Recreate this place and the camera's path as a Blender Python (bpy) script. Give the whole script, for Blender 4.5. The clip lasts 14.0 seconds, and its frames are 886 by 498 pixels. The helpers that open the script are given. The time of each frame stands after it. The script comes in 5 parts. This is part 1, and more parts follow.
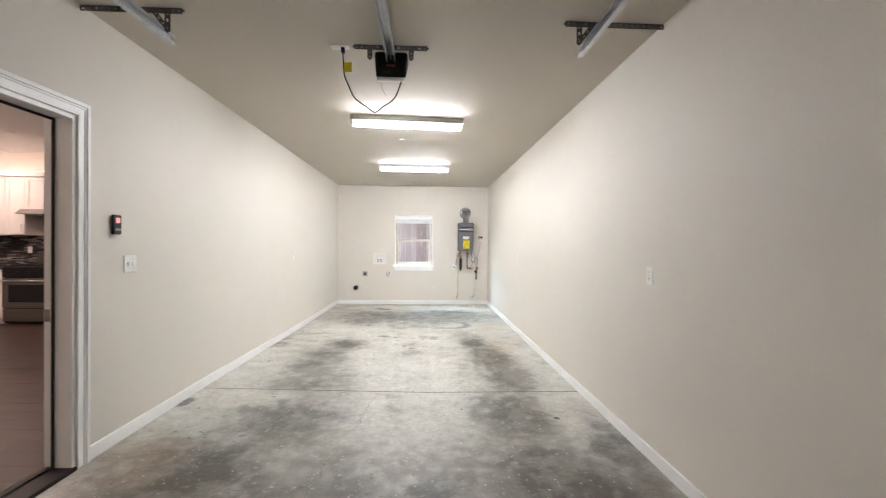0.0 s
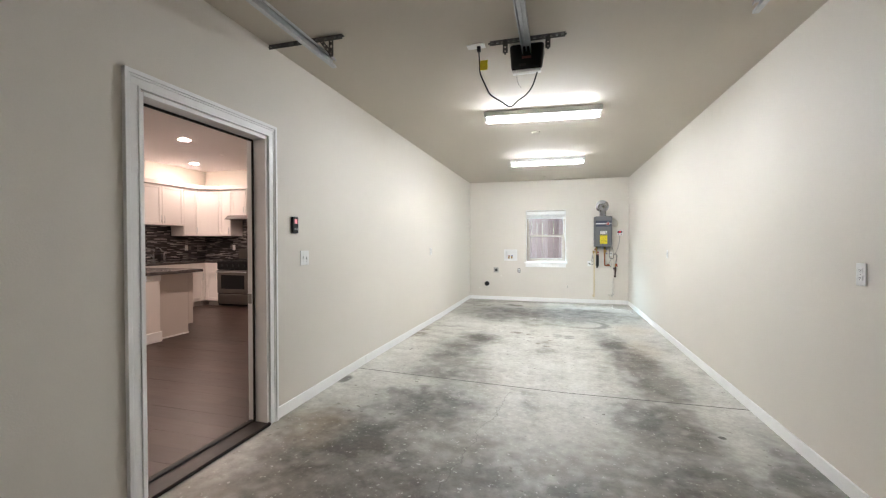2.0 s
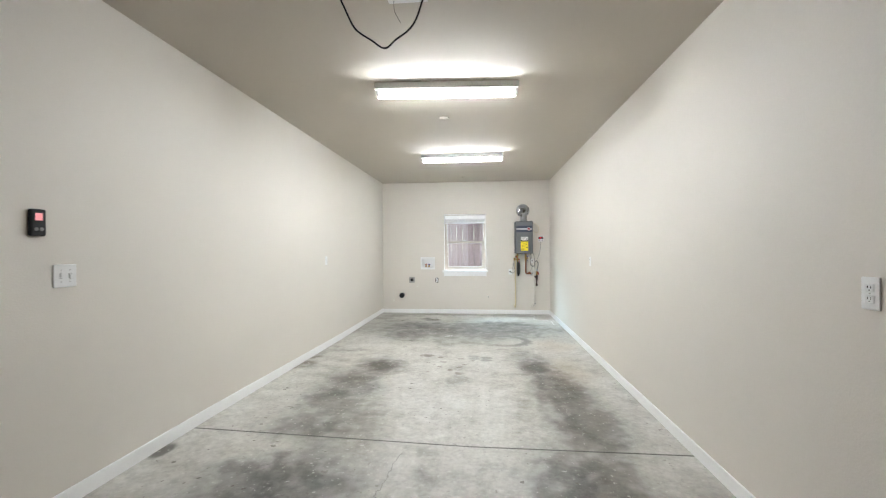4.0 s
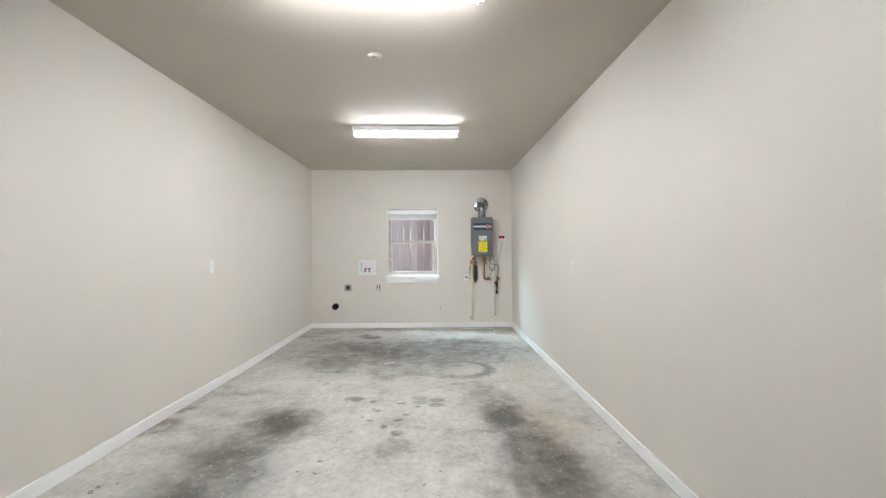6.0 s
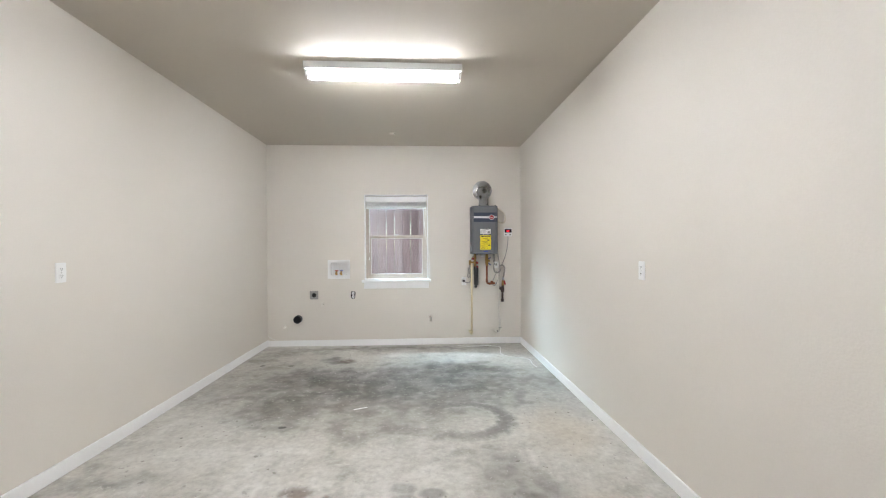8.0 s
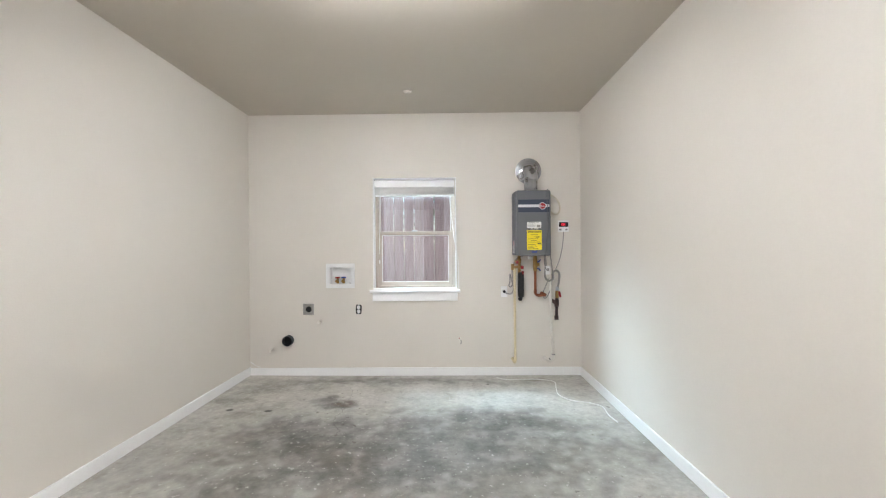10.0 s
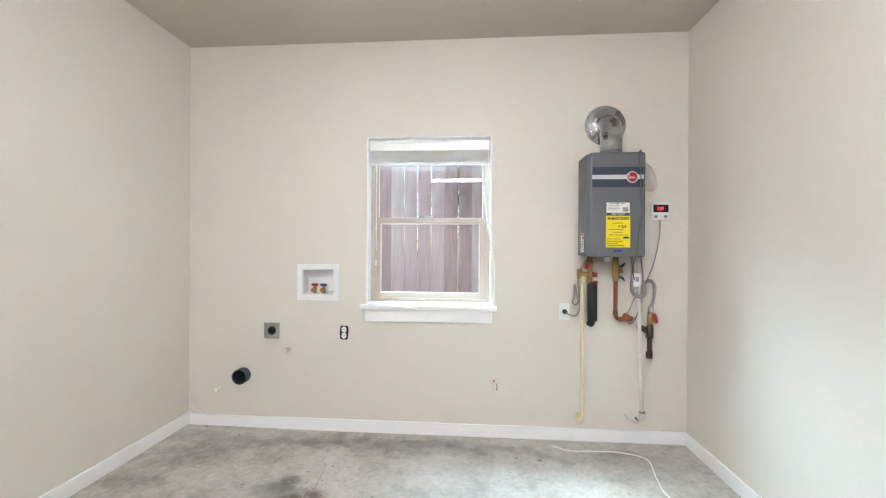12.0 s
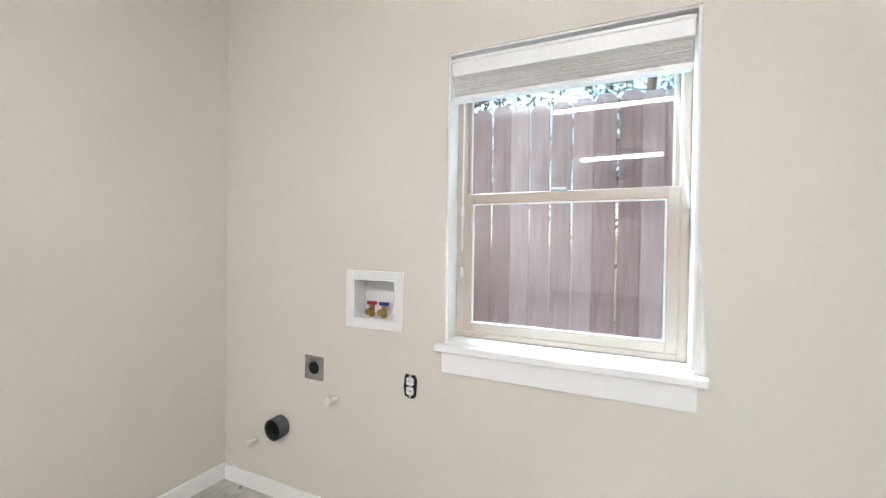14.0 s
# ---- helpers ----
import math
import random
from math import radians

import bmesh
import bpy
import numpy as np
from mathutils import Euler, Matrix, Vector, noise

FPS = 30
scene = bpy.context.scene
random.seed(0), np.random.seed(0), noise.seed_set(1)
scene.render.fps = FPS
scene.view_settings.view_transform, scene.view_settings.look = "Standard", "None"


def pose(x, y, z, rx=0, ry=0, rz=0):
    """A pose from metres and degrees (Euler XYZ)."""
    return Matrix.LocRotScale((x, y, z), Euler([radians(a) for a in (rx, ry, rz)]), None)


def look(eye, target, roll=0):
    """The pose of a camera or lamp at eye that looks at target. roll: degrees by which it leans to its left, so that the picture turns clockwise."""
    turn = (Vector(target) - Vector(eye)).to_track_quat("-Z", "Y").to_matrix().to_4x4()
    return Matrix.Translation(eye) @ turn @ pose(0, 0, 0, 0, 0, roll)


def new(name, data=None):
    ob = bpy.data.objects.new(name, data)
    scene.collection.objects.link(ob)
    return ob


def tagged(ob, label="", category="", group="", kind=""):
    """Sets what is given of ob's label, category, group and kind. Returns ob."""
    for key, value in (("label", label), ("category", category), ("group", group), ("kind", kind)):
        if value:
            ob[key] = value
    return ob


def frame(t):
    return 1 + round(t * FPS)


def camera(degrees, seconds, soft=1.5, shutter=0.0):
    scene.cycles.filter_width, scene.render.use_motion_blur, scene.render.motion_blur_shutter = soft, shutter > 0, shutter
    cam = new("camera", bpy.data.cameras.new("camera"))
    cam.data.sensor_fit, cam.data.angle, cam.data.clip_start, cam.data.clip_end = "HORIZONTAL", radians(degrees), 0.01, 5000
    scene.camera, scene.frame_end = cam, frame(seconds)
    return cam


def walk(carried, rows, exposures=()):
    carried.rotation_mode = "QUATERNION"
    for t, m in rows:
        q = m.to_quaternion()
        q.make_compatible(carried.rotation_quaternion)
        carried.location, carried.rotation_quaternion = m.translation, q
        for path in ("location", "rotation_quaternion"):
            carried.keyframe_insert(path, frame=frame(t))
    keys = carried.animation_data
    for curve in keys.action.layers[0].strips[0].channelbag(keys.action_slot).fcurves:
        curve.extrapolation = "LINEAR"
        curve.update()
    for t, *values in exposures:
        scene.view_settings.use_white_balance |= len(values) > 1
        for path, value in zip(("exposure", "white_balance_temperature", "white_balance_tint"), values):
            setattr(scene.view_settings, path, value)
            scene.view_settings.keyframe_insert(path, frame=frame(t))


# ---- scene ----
cam = camera(95.1, 14.0, soft=1.15, shutter=0.2)
METRES, EYE, TILT, LEAN, TURN = 8.188, 1.38, 0.0, 0.0, -2.6
ROWS = [
    (0.0, 0.0032, 0.0012, 0.0012, 0.12, -0.45, -0.52),
    (0.5, 0.0002, -0.0008, 0.0003, 8.72, -0.44, -0.33),
    (1.0, -0.0029, -0.002, -0.0004, 15.56, -0.53, -0.16),
    (1.5, -0.0042, -0.003, -0.0004, 19.17, -0.68, -0.06),
    (2.0, -0.0036, 0.0003, -0.0008, 18.12, -0.96, 0.03),
    (2.5, -0.0024, 0.02, -0.0023, 14.91, -0.83, 0.18),
    (3.0, 0.0, 0.0486, -0.0012, 11.77, -0.59, 0.22),
    (3.5, 0.0075, 0.0856, -0.0011, 9.93, -0.1, 0.27),
    (6.0, 0.0051, 0.2986, -0.0008, 1.5, 0.14, 0.28),
    (6.5, 0.0042, 0.3442, -0.002, 0.57, -0.2, 0.32),
    (7.0, -0.0001, 0.3913, -0.0026, -0.45, -0.09, 0.32),
    (9.5, -0.0145, 0.6038, -0.0046, 1.54, -0.04, 0.67),
    (10.0, -0.0158, 0.6482, -0.0048, 3.38, 0.1, 0.46),
    (10.5, -0.0229, 0.693, -0.008, 4.76, 0.05, 0.17),
    (11.0, -0.0275, 0.7373, -0.0079, 6.65, -0.04, -0.03),
    (11.5, -0.0253, 0.7812, -0.0079, 7.62, -0.01, -0.21),
    (12.0, -0.0289, 0.8266, -0.0081, 6.9, 0.04, -0.35),
    (12.5, -0.031, 0.8694, -0.0068, 7.96, -0.24, -0.41),
    (13.0, -0.0344, 0.9103, -0.0084, 8.91, -0.57, -0.37),
    (13.5, -0.0402, 0.9502, -0.0073, 15.17, -0.68, -0.23),
    (14.0, -0.0444, 0.9876, -0.006, 27.54, -0.78, -0.86),
]
# seconds, stops, kelvin, tint
EXPOSURES = [(0.0, 1.55, 6500, 10.5), (1.0, 1.53, 6450, 9.0), (2.5, 1.46, 6320, 7.0), (3.5, 1.40, 6300, 6.5), (6.5, 1.08, 6330, 9.8), (9.5, 1.14, 6400, 10.5), (11.0, 1.37, 6400, 10.5),
             (12.0, 1.40, 6400, 9.8), (13.0, 1.41, 6620, 11.5), (14.0, 1.29, 6500, 11.0)]
walk(cam, [(t, pose(0, 0, EYE, TILT, LEAN, TURN) @ pose(METRES * x, METRES * y, METRES * z, 90 + pitch, roll, yaw)) for t, x, y, z, yaw, pitch, roll in ROWS], EXPOSURES)

# ---- world, light, exposure ----
world = bpy.data.worlds.new("sky")
scene.world = world
world.use_nodes = True
wn, wl = world.node_tree.nodes, world.node_tree.links
sky = wn.new("ShaderNodeTexSky")
sky.sky_type, sky.sun_disc = "NISHITA", False
sky.sun_elevation, sky.sun_rotation = radians(50), radians(-40)
wl.new(sky.outputs[0], wn["Background"].inputs[0])
wn["Background"].inputs[1].default_value = 0.15
sun = new("sun", bpy.data.lights.new("sun", "SUN"))
sun.data.energy, sun.data.angle, sun.data.color = 4.0, radians(0.5), (1.0, 0.94, 0.85)
sun.matrix_world = look((-6, 4.5, 14), (0, 10.8, 1.0))


def area(name, size_x, size_y, power, color, matrix):
    ob = new(name, bpy.data.lights.new(name, "AREA"))
    ob.data.shape, ob.data.size, ob.data.size_y = "RECTANGLE", size_x, size_y
    ob.data.energy, ob.data.color = power, color
    ob.matrix_world = matrix
    return ob


# daylight that falls in over the fence, down through the window
daylight = area("window_daylight", 0.75, 0.50, 23.0, (0.62, 0.85, 1.0), look((-1.00, 10.30, 2.42), (0.50, 9.02, 0.20)))
daylight.data.spread = radians(85)


# ---- materials ----
def material(name, color, rough=0.5, metal=0.0, coat=0.0):
    m = bpy.data.materials.new(name)
    m.use_nodes = True
    b = m.node_tree.nodes["Principled BSDF"]
    b.inputs["Base Color"].default_value = (*color, 1)
    b.inputs["Roughness"].default_value, b.inputs["Metallic"].default_value = rough, metal
    b.inputs["Coat Weight"].default_value = coat
    return m


def node(m, kind, **inputs):
    n = m.node_tree.nodes.new(kind)
    for key, value in inputs.items():
        n.inputs[key.replace("_", " ")].default_value = value
    return n


def link(m, a, b):
    m.node_tree.links.new(a, b)


def principled(m):
    return m.node_tree.nodes["Principled BSDF"]


def coords(m, scale=(1, 1, 1)):
    t = node(m, "ShaderNodeTexCoord")
    g = node(m, "ShaderNodeMapping")
    g.inputs["Scale"].default_value = scale
    link(m, t.outputs["Object"], g.inputs["Vector"])
    return g.outputs["Vector"]


def ramp(m, source, stops):
    r = node(m, "ShaderNodeValToRGB")
    e = r.color_ramp.elements
    while len(e) < len(stops):
        e.new(0.5)
    for k, (at, c) in zip(e, stops):
        k.position = at
        k.color = (*c, 1) if len(c) == 3 else c
    link(m, source, r.inputs["Fac"])
    return r.outputs["Color"]


def mix(m, fac, a, b, mode="MIX"):
    n = m.node_tree.nodes.new("ShaderNodeMix")
    n.data_type, n.blend_type = "RGBA", mode
    for value, k in ((fac, 0), (a, 6), (b, 7)):
        if isinstance(value, (float, int)):
            n.inputs[k].default_value = value
        elif isinstance(value, tuple):
            n.inputs[k].default_value = (*value, 1)
        else:
            link(m, value, n.inputs[k])
    return n.outputs[2]


def calc(m, op, a, b=0.0, c=0.0):
    n = m.node_tree.nodes.new("ShaderNodeMath")
    n.operation = op
    for k, value in enumerate((a, b, c)):
        if isinstance(value, (float, int)):
            n.inputs[k].default_value = value
        else:
            link(m, value, n.inputs[k])
    return n.outputs[0]


def bump(m, height, strength, distance):
    b = node(m, "ShaderNodeBump", Strength=strength, Distance=distance)
    link(m, height, b.inputs["Height"])
    link(m, b.outputs["Normal"], principled(m).inputs["Normal"])


def varied(name, color, rough=0.5, metal=0.0, amount=0.12, scale=6.0, fine=90.0, relief=0.15, depth=0.001, coat=0.0, stretch=(1, 1, 1)):
    """A surface with broad and fine variation of colour, and fine relief."""
    m = material(name, color, rough, metal, coat)
    v = coords(m, stretch)
    broad = node(m, "ShaderNodeTexNoise", Scale=scale, Detail=4.0)
    small = node(m, "ShaderNodeTexNoise", Scale=fine, Detail=2.0)
    link(m, v, broad.inputs["Vector"])
    link(m, v, small.inputs["Vector"])
    both = calc(m, "MULTIPLY_ADD", small.outputs["Fac"], 0.4, calc(m, "MULTIPLY", broad.outputs["Fac"], 0.6))
    low = tuple(c * (1 - amount) for c in color)
    high = tuple(min(1, c * (1 + amount)) for c in color)
    link(m, ramp(m, both, [(0.3, low), (0.7, high)]), principled(m).inputs["Base Color"])
    link(m, calc(m, "MULTIPLY_ADD", broad.outputs["Fac"], 0.2, rough - 0.1), principled(m).inputs["Roughness"])
    if relief:
        bump(m, small.outputs["Fac"], relief, depth)
    return m


PAINT = varied("cream_wall_paint", (0.70, 0.658, 0.596), 0.62, amount=0.03, scale=1.2, fine=120, relief=0.38, depth=0.002)
# the walls' cream, darkened in colour for a ceiling lit only by bounce
SHADED_CEILING_PAINT = varied("shaded_cream_ceiling_paint", (0.55, 0.503, 0.432), 0.75, amount=0.03, scale=1.0, fine=150, relief=0.35, depth=0.002)
TRIM = varied("white_trim_paint", (0.88, 0.878, 0.872), 0.4, amount=0.03, scale=3, fine=60, relief=0.05)
WHITE = varied("white_plastic", (0.82, 0.82, 0.81), 0.35, amount=0.02, relief=0)
VINYL = varied("almond_vinyl", (0.50, 0.43, 0.36), 0.4, amount=0.04, relief=0.03)
BLACK = varied("black_plastic", (0.010, 0.010, 0.011), 0.5, amount=0.2, relief=0.05)
RUBBER = varied("black_rubber", (0.015, 0.014, 0.013), 0.7, amount=0.2, relief=0.1)
STEEL = varied("galvanised_steel", (0.55, 0.57, 0.59), 0.38, 1.0, amount=0.15, scale=14, fine=60, relief=0.08)
DUCT = varied("bright_duct_metal", (0.36, 0.36, 0.365), 0.28, 1.0, amount=0.15, scale=9, fine=60, relief=0.06)
PERFORATED = varied("dull_angle_iron", (0.13, 0.125, 0.12), 0.5, 0.6, amount=0.25, relief=0.1)
HEATER_GREY = varied("grey_enamel", (0.135, 0.14, 0.15), 0.45, 0.3, amount=0.06, scale=4, fine=120, relief=0.06)
NAVY = varied("dark_blue_sticker", (0.025, 0.035, 0.065), 0.45, amount=0.05, relief=0)
YELLOW = varied("yellow_label", (0.83, 0.68, 0.01), 0.5, amount=0.03, relief=0)
RED = varied("red_plastic", (0.33, 0.010, 0.012), 0.4, amount=0.08, relief=0)
BLUE = varied("blue_plastic", (0.012, 0.045, 0.27), 0.4, amount=0.08, relief=0)
BRASS = varied("aged_brass", (0.42, 0.27, 0.10), 0.35, 1.0, amount=0.2, scale=30, relief=0.1)
COPPER = varied("tarnished_copper", (0.30, 0.11, 0.055), 0.42, 0.85, amount=0.3, scale=20, relief=0.1)
CREAM_PIPE = varied("cream_plastic_pipe", (0.72, 0.62, 0.40), 0.4, amount=0.05, relief=0.03)
WHITE_PIPE = varied("painted_white_pipe", (0.76, 0.73, 0.67), 0.45, amount=0.06, scale=20, relief=0.1)
GREY_CORD = varied("grey_cable", (0.28, 0.27, 0.26), 0.5, amount=0.1, relief=0)
SLATE_CORD = varied("slate_grey_cable", (0.085, 0.088, 0.095), 0.5, amount=0.1, relief=0)
DARK_GREY = varied("dark_grey_pipe", (0.06, 0.065, 0.07), 0.45, amount=0.15, relief=0.05)
PLATE_STEEL = varied("brushed_plate", (0.36, 0.35, 0.33), 0.4, 0.8, amount=0.1, fine=200, relief=0.05)
CABINET = varied("white_lacquered_wood", (0.80, 0.76, 0.73), 0.4, amount=0.03, scale=2, relief=0.02)
STONE = varied("dark_quartz_counter", (0.07, 0.06, 0.058), 0.25, amount=0.4, scale=30, fine=220, relief=0)
STAINLESS = varied("stainless_steel", (0.20, 0.185, 0.172), 0.42, 1.0, amount=0.1, scale=3, fine=200, relief=0.03, stretch=(0.1, 1, 4))
OVEN_GLASS = varied("black_oven_glass", (0.008, 0.008, 0.009), 0.3, amount=0.1, relief=0)
KITCHEN_PAINT = varied("warm_white_paint", (0.78, 0.74, 0.67), 0.6, amount=0.02, scale=1.5, fine=170, relief=0.2)
KITCHEN_WHITE = varied("white_ceiling_paint", (0.88, 0.85, 0.85), 0.65, amount=0.02, scale=1.5, fine=150, relief=0.2)
PANEL_GREY = varied("taupe_island_panel", (0.58, 0.53, 0.50), 0.5, amount=0.03, scale=2, relief=0.03)
BRONZE = varied("dark_bronze_sill", (0.016, 0.012, 0.011), 0.35, 0.0, amount=0.1, scale=20, relief=0)
for dull in (OVEN_GLASS, BLACK, BRONZE):
    principled(dull).inputs["Specular IOR Level"].default_value = 0.22


def emitter(name, color, strength):
    m = material(name, color, 0.5)
    principled(m).inputs["Emission Color"].default_value = (*color, 1)
    principled(m).inputs["Emission Strength"].default_value = strength
    return m


TUBE_GLOW = emitter("lit_fluorescent_tube", (0.955, 0.965, 1.0), 56.0)
CAN_GLOW = emitter("lit_warm_lamp", (1.0, 0.755, 0.655), 122.0)


def glass_material():
    m = material("window_glass", (1, 1, 1), 0.0)
    tree = m.node_tree
    out = tree.nodes["Material Output"]
    clear = tree.nodes.new("ShaderNodeBsdfTransparent")
    clear.inputs[0].default_value = (0.97, 0.98, 0.98, 1)
    gloss = tree.nodes.new("ShaderNodeBsdfGlossy")
    gloss.inputs["Roughness"].default_value = 0.0
    fres = tree.nodes.new("ShaderNodeFresnel")
    fres.inputs[0].default_value = 1.5
    both = tree.nodes.new("ShaderNodeMixShader")
    tree.links.new(fres.outputs[0], both.inputs[0])
    tree.links.new(clear.outputs[0], both.inputs[1])
    tree.links.new(gloss.outputs[0], both.inputs[2])
    tree.links.new(both.outputs[0], out.inputs["Surface"])
    return m


GLASS = glass_material()


# stains on the slab: centre x, y, half width, half length, strength
TYRE_DIRT = ((-1.08, 5.68, 0.30, 0.50, 0.95), (-1.20, 4.85, 0.42, 0.95, 0.84), (-1.12, 4.05, 0.50, 0.60, 0.72), (-1.05, 3.15, 0.62, 0.65, 0.88), (-1.35, 2.35, 0.72, 0.80, 1.0),
             (0.72, 5.78, 0.25, 0.55, 0.95), (0.86, 5.05, 0.34, 0.85, 0.95), (0.92, 4.25, 0.38, 0.70, 0.92), (0.76, 3.30, 0.50, 0.75, 0.92), (0.85, 2.35, 0.66, 0.75, 1.0))
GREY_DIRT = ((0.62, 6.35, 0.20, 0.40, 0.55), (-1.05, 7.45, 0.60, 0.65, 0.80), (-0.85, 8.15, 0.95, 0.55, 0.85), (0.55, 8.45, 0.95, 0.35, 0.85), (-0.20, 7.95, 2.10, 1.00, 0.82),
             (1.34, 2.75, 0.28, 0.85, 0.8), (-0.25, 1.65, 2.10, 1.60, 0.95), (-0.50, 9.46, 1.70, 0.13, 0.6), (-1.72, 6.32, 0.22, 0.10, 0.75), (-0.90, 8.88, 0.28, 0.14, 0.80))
PALE_WEAR = ((-1.55, 3.62, 0.42, 0.22, 0.85), (1.20, 3.42, 0.15, 0.50, 0.9), (-0.16, 2.95, 0.36, 0.75, 0.5), (-1.78, 6.85, 0.22, 0.60, 0.6), (-0.10, 5.10, 0.55, 1.30, 0.7), (-1.70, 8.30, 0.20, 0.5, 0.4))
RUST = ((-2.00, 5.92, 0.10), (-1.95, 5.66, 0.12), (-2.00, 5.50, 0.10), (-0.59, 6.18, 0.10), (-0.41, 6.12, 0.045), (-0.16, 6.09, 0.045), (0.0, 6.0, 0.03), (-0.37, 5.92, 0.045), (-0.09, 5.83, 0.025),
        (-0.37, 5.71, 0.03), (-0.15, 5.72, 0.04), (-0.26, 5.59, 0.045), (-0.15, 5.49, 0.055), (0.02, 5.57, 0.05), (-0.50, 5.51, 0.03), (-0.80, 8.83, 0.11))


def concrete_material():
    """Old garage concrete: pale cement with flaked mottling, dark tyre lanes, rust drips, pits and hairline cracks."""
    m = material("worn_concrete", (0.4, 0.4, 0.38), 0.6)
    v = coords(m)
    xyz = node(m, "ShaderNodeSeparateXYZ")
    link(m, v, xyz.inputs[0])

    def noise_of(scale, detail, rough, out="Fac"):
        n = node(m, "ShaderNodeTexNoise", Scale=scale, Detail=detail, Roughness=rough)
        link(m, v, n.inputs["Vector"])
        return n.outputs[out]

    def ease(value, a, b):
        n = node(m, "ShaderNodeMapRange")
        n.interpolation_type = "SMOOTHSTEP"
        link(m, value, n.inputs["Value"])
        n.inputs["From Min"].default_value, n.inputs["From Max"].default_value = a, b
        return n.outputs["Result"]

    def span(value, a, b, c, d):
        return calc(m, "MULTIPLY", ease(value, a, b), ease(value, d, c))

    def vec(op, a, b):
        n = m.node_tree.nodes.new("ShaderNodeVectorMath")
        n.operation = op
        for k, value in enumerate((a, b)):
            if isinstance(value, tuple):
                n.inputs[k].default_value = value
            elif value is not None:
                link(m, value, n.inputs[k])
        return n.outputs["Value" if op == "LENGTH" else "Vector"]

    cloud, blotch, crisp = noise_of(0.8, 6.0, 0.6), noise_of(3.4, 7.0, 0.62), noise_of(7.5, 7.0, 0.58)
    grain, fleck, speck = noise_of(13.0, 8.0, 0.7), noise_of(30.0, 4.0, 0.6), noise_of(19.0, 2.0, 0.5)
    wide = vec("MULTIPLY", vec("SUBTRACT", noise_of(1.9, 6.0, 0.65, "Color"), (0.5, 0.5, 0.5)), (0.36, 0.75, 0.0))
    near = vec("MULTIPLY", vec("SUBTRACT", noise_of(14.0, 4.0, 0.6, "Color"), (0.5, 0.5, 0.5)), (0.10, 0.10, 0.0))
    flat = vec("MULTIPLY", v, (1.0, 1.0, 0.0))
    broad_at, close_at = vec("ADD", flat, wide), vec("ADD", flat, near)

    def spots(at, rows, inner):
        total = None
        for cx, cy, rx, ry, strength in rows:
            d = vec("LENGTH", vec("MULTIPLY", vec("SUBTRACT", at, (cx, cy, 0.0)), (1 / rx, 1 / ry, 0.0)), None)
            value = calc(m, "MULTIPLY", ease(d, 1.35, inner), strength)
            total = value if total is None else calc(m, "MAXIMUM", total, value)
        return total

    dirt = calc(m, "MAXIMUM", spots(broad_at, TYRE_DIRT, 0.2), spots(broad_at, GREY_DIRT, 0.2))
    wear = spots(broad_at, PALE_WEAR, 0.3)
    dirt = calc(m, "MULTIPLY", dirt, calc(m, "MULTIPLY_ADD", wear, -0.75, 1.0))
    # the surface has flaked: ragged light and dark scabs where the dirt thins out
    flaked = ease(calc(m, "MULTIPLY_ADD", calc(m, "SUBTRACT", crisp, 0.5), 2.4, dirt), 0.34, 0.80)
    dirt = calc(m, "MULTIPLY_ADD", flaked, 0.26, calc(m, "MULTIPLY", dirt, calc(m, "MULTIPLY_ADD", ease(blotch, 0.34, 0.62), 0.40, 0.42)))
    # a tyre ring left near the back
    ring_at = vec("MULTIPLY", vec("SUBTRACT", vec("ADD", flat, vec("MULTIPLY", near, (1.3, 1.3, 0.0))), (0.44, 7.12, 0.0)), (1 / 0.335, 1 / 0.31, 0.0))
    rr = vec("LENGTH", ring_at, None)
    turn = node(m, "ShaderNodeSeparateXYZ")
    link(m, ring_at, turn.inputs[0])
    ring = calc(m, "MULTIPLY", span(rr, 0.62, 0.92, 1.02, 1.35), ease(calc(m, "ADD", turn.outputs["Y"], turn.outputs["X"]), -2.4, 0.4))
    dirt = calc(m, "MAXIMUM", dirt, calc(m, "MULTIPLY", ring, 0.72))
    dirt = calc(m, "MINIMUM", dirt, 1.0)
    pale = ramp(m, calc(m, "MULTIPLY_ADD", cloud, 0.5, calc(m, "MULTIPLY", blotch, 0.5)),
                [(0.38, (0.29, 0.277, 0.245)), (0.47, (0.465, 0.452, 0.416)), (0.58, (0.56, 0.55, 0.517))])
    fine = ramp(m, calc(m, "MULTIPLY_ADD", grain, 0.6, calc(m, "MULTIPLY", fleck, 0.4)), [(0.36, (0.58, 0.57, 0.55)), (0.5, (0.98, 0.97, 0.955)), (0.63, (1.28, 1.275, 1.26))])
    base = mix(m, 1.0, pale, mix(m, 0.55, (0.98, 0.97, 0.955), fine), "MULTIPLY")
    dark = mix(m, 1.0, mix(m, ease(cloud, 0.42, 0.58), (0.086, 0.074, 0.060), (0.080, 0.078, 0.072)), fine, "MULTIPLY")
    worn = mix(m, dirt, base, dark)
    # ochre bloom and rust-brown drips
    worn = mix(m, calc(m, "MULTIPLY", spots(broad_at, ((1.14, 6.90, 0.30, 0.45, 1.0), (1.05, 5.6, 0.25, 0.5, 0.8), (-1.75, 2.6, 0.3, 0.35, 1.0)), 0.2), 0.28), worn, (0.42, 0.30, 0.16))
    drips = spots(close_at, tuple((x, y, r, r * 0.8, 1.0) for x, y, r in RUST), 0.45)
    worn = mix(m, calc(m, "MULTIPLY", calc(m, "MULTIPLY", drips, ease(crisp, 0.38, 0.52)), 0.72), worn, (0.105, 0.068, 0.045))
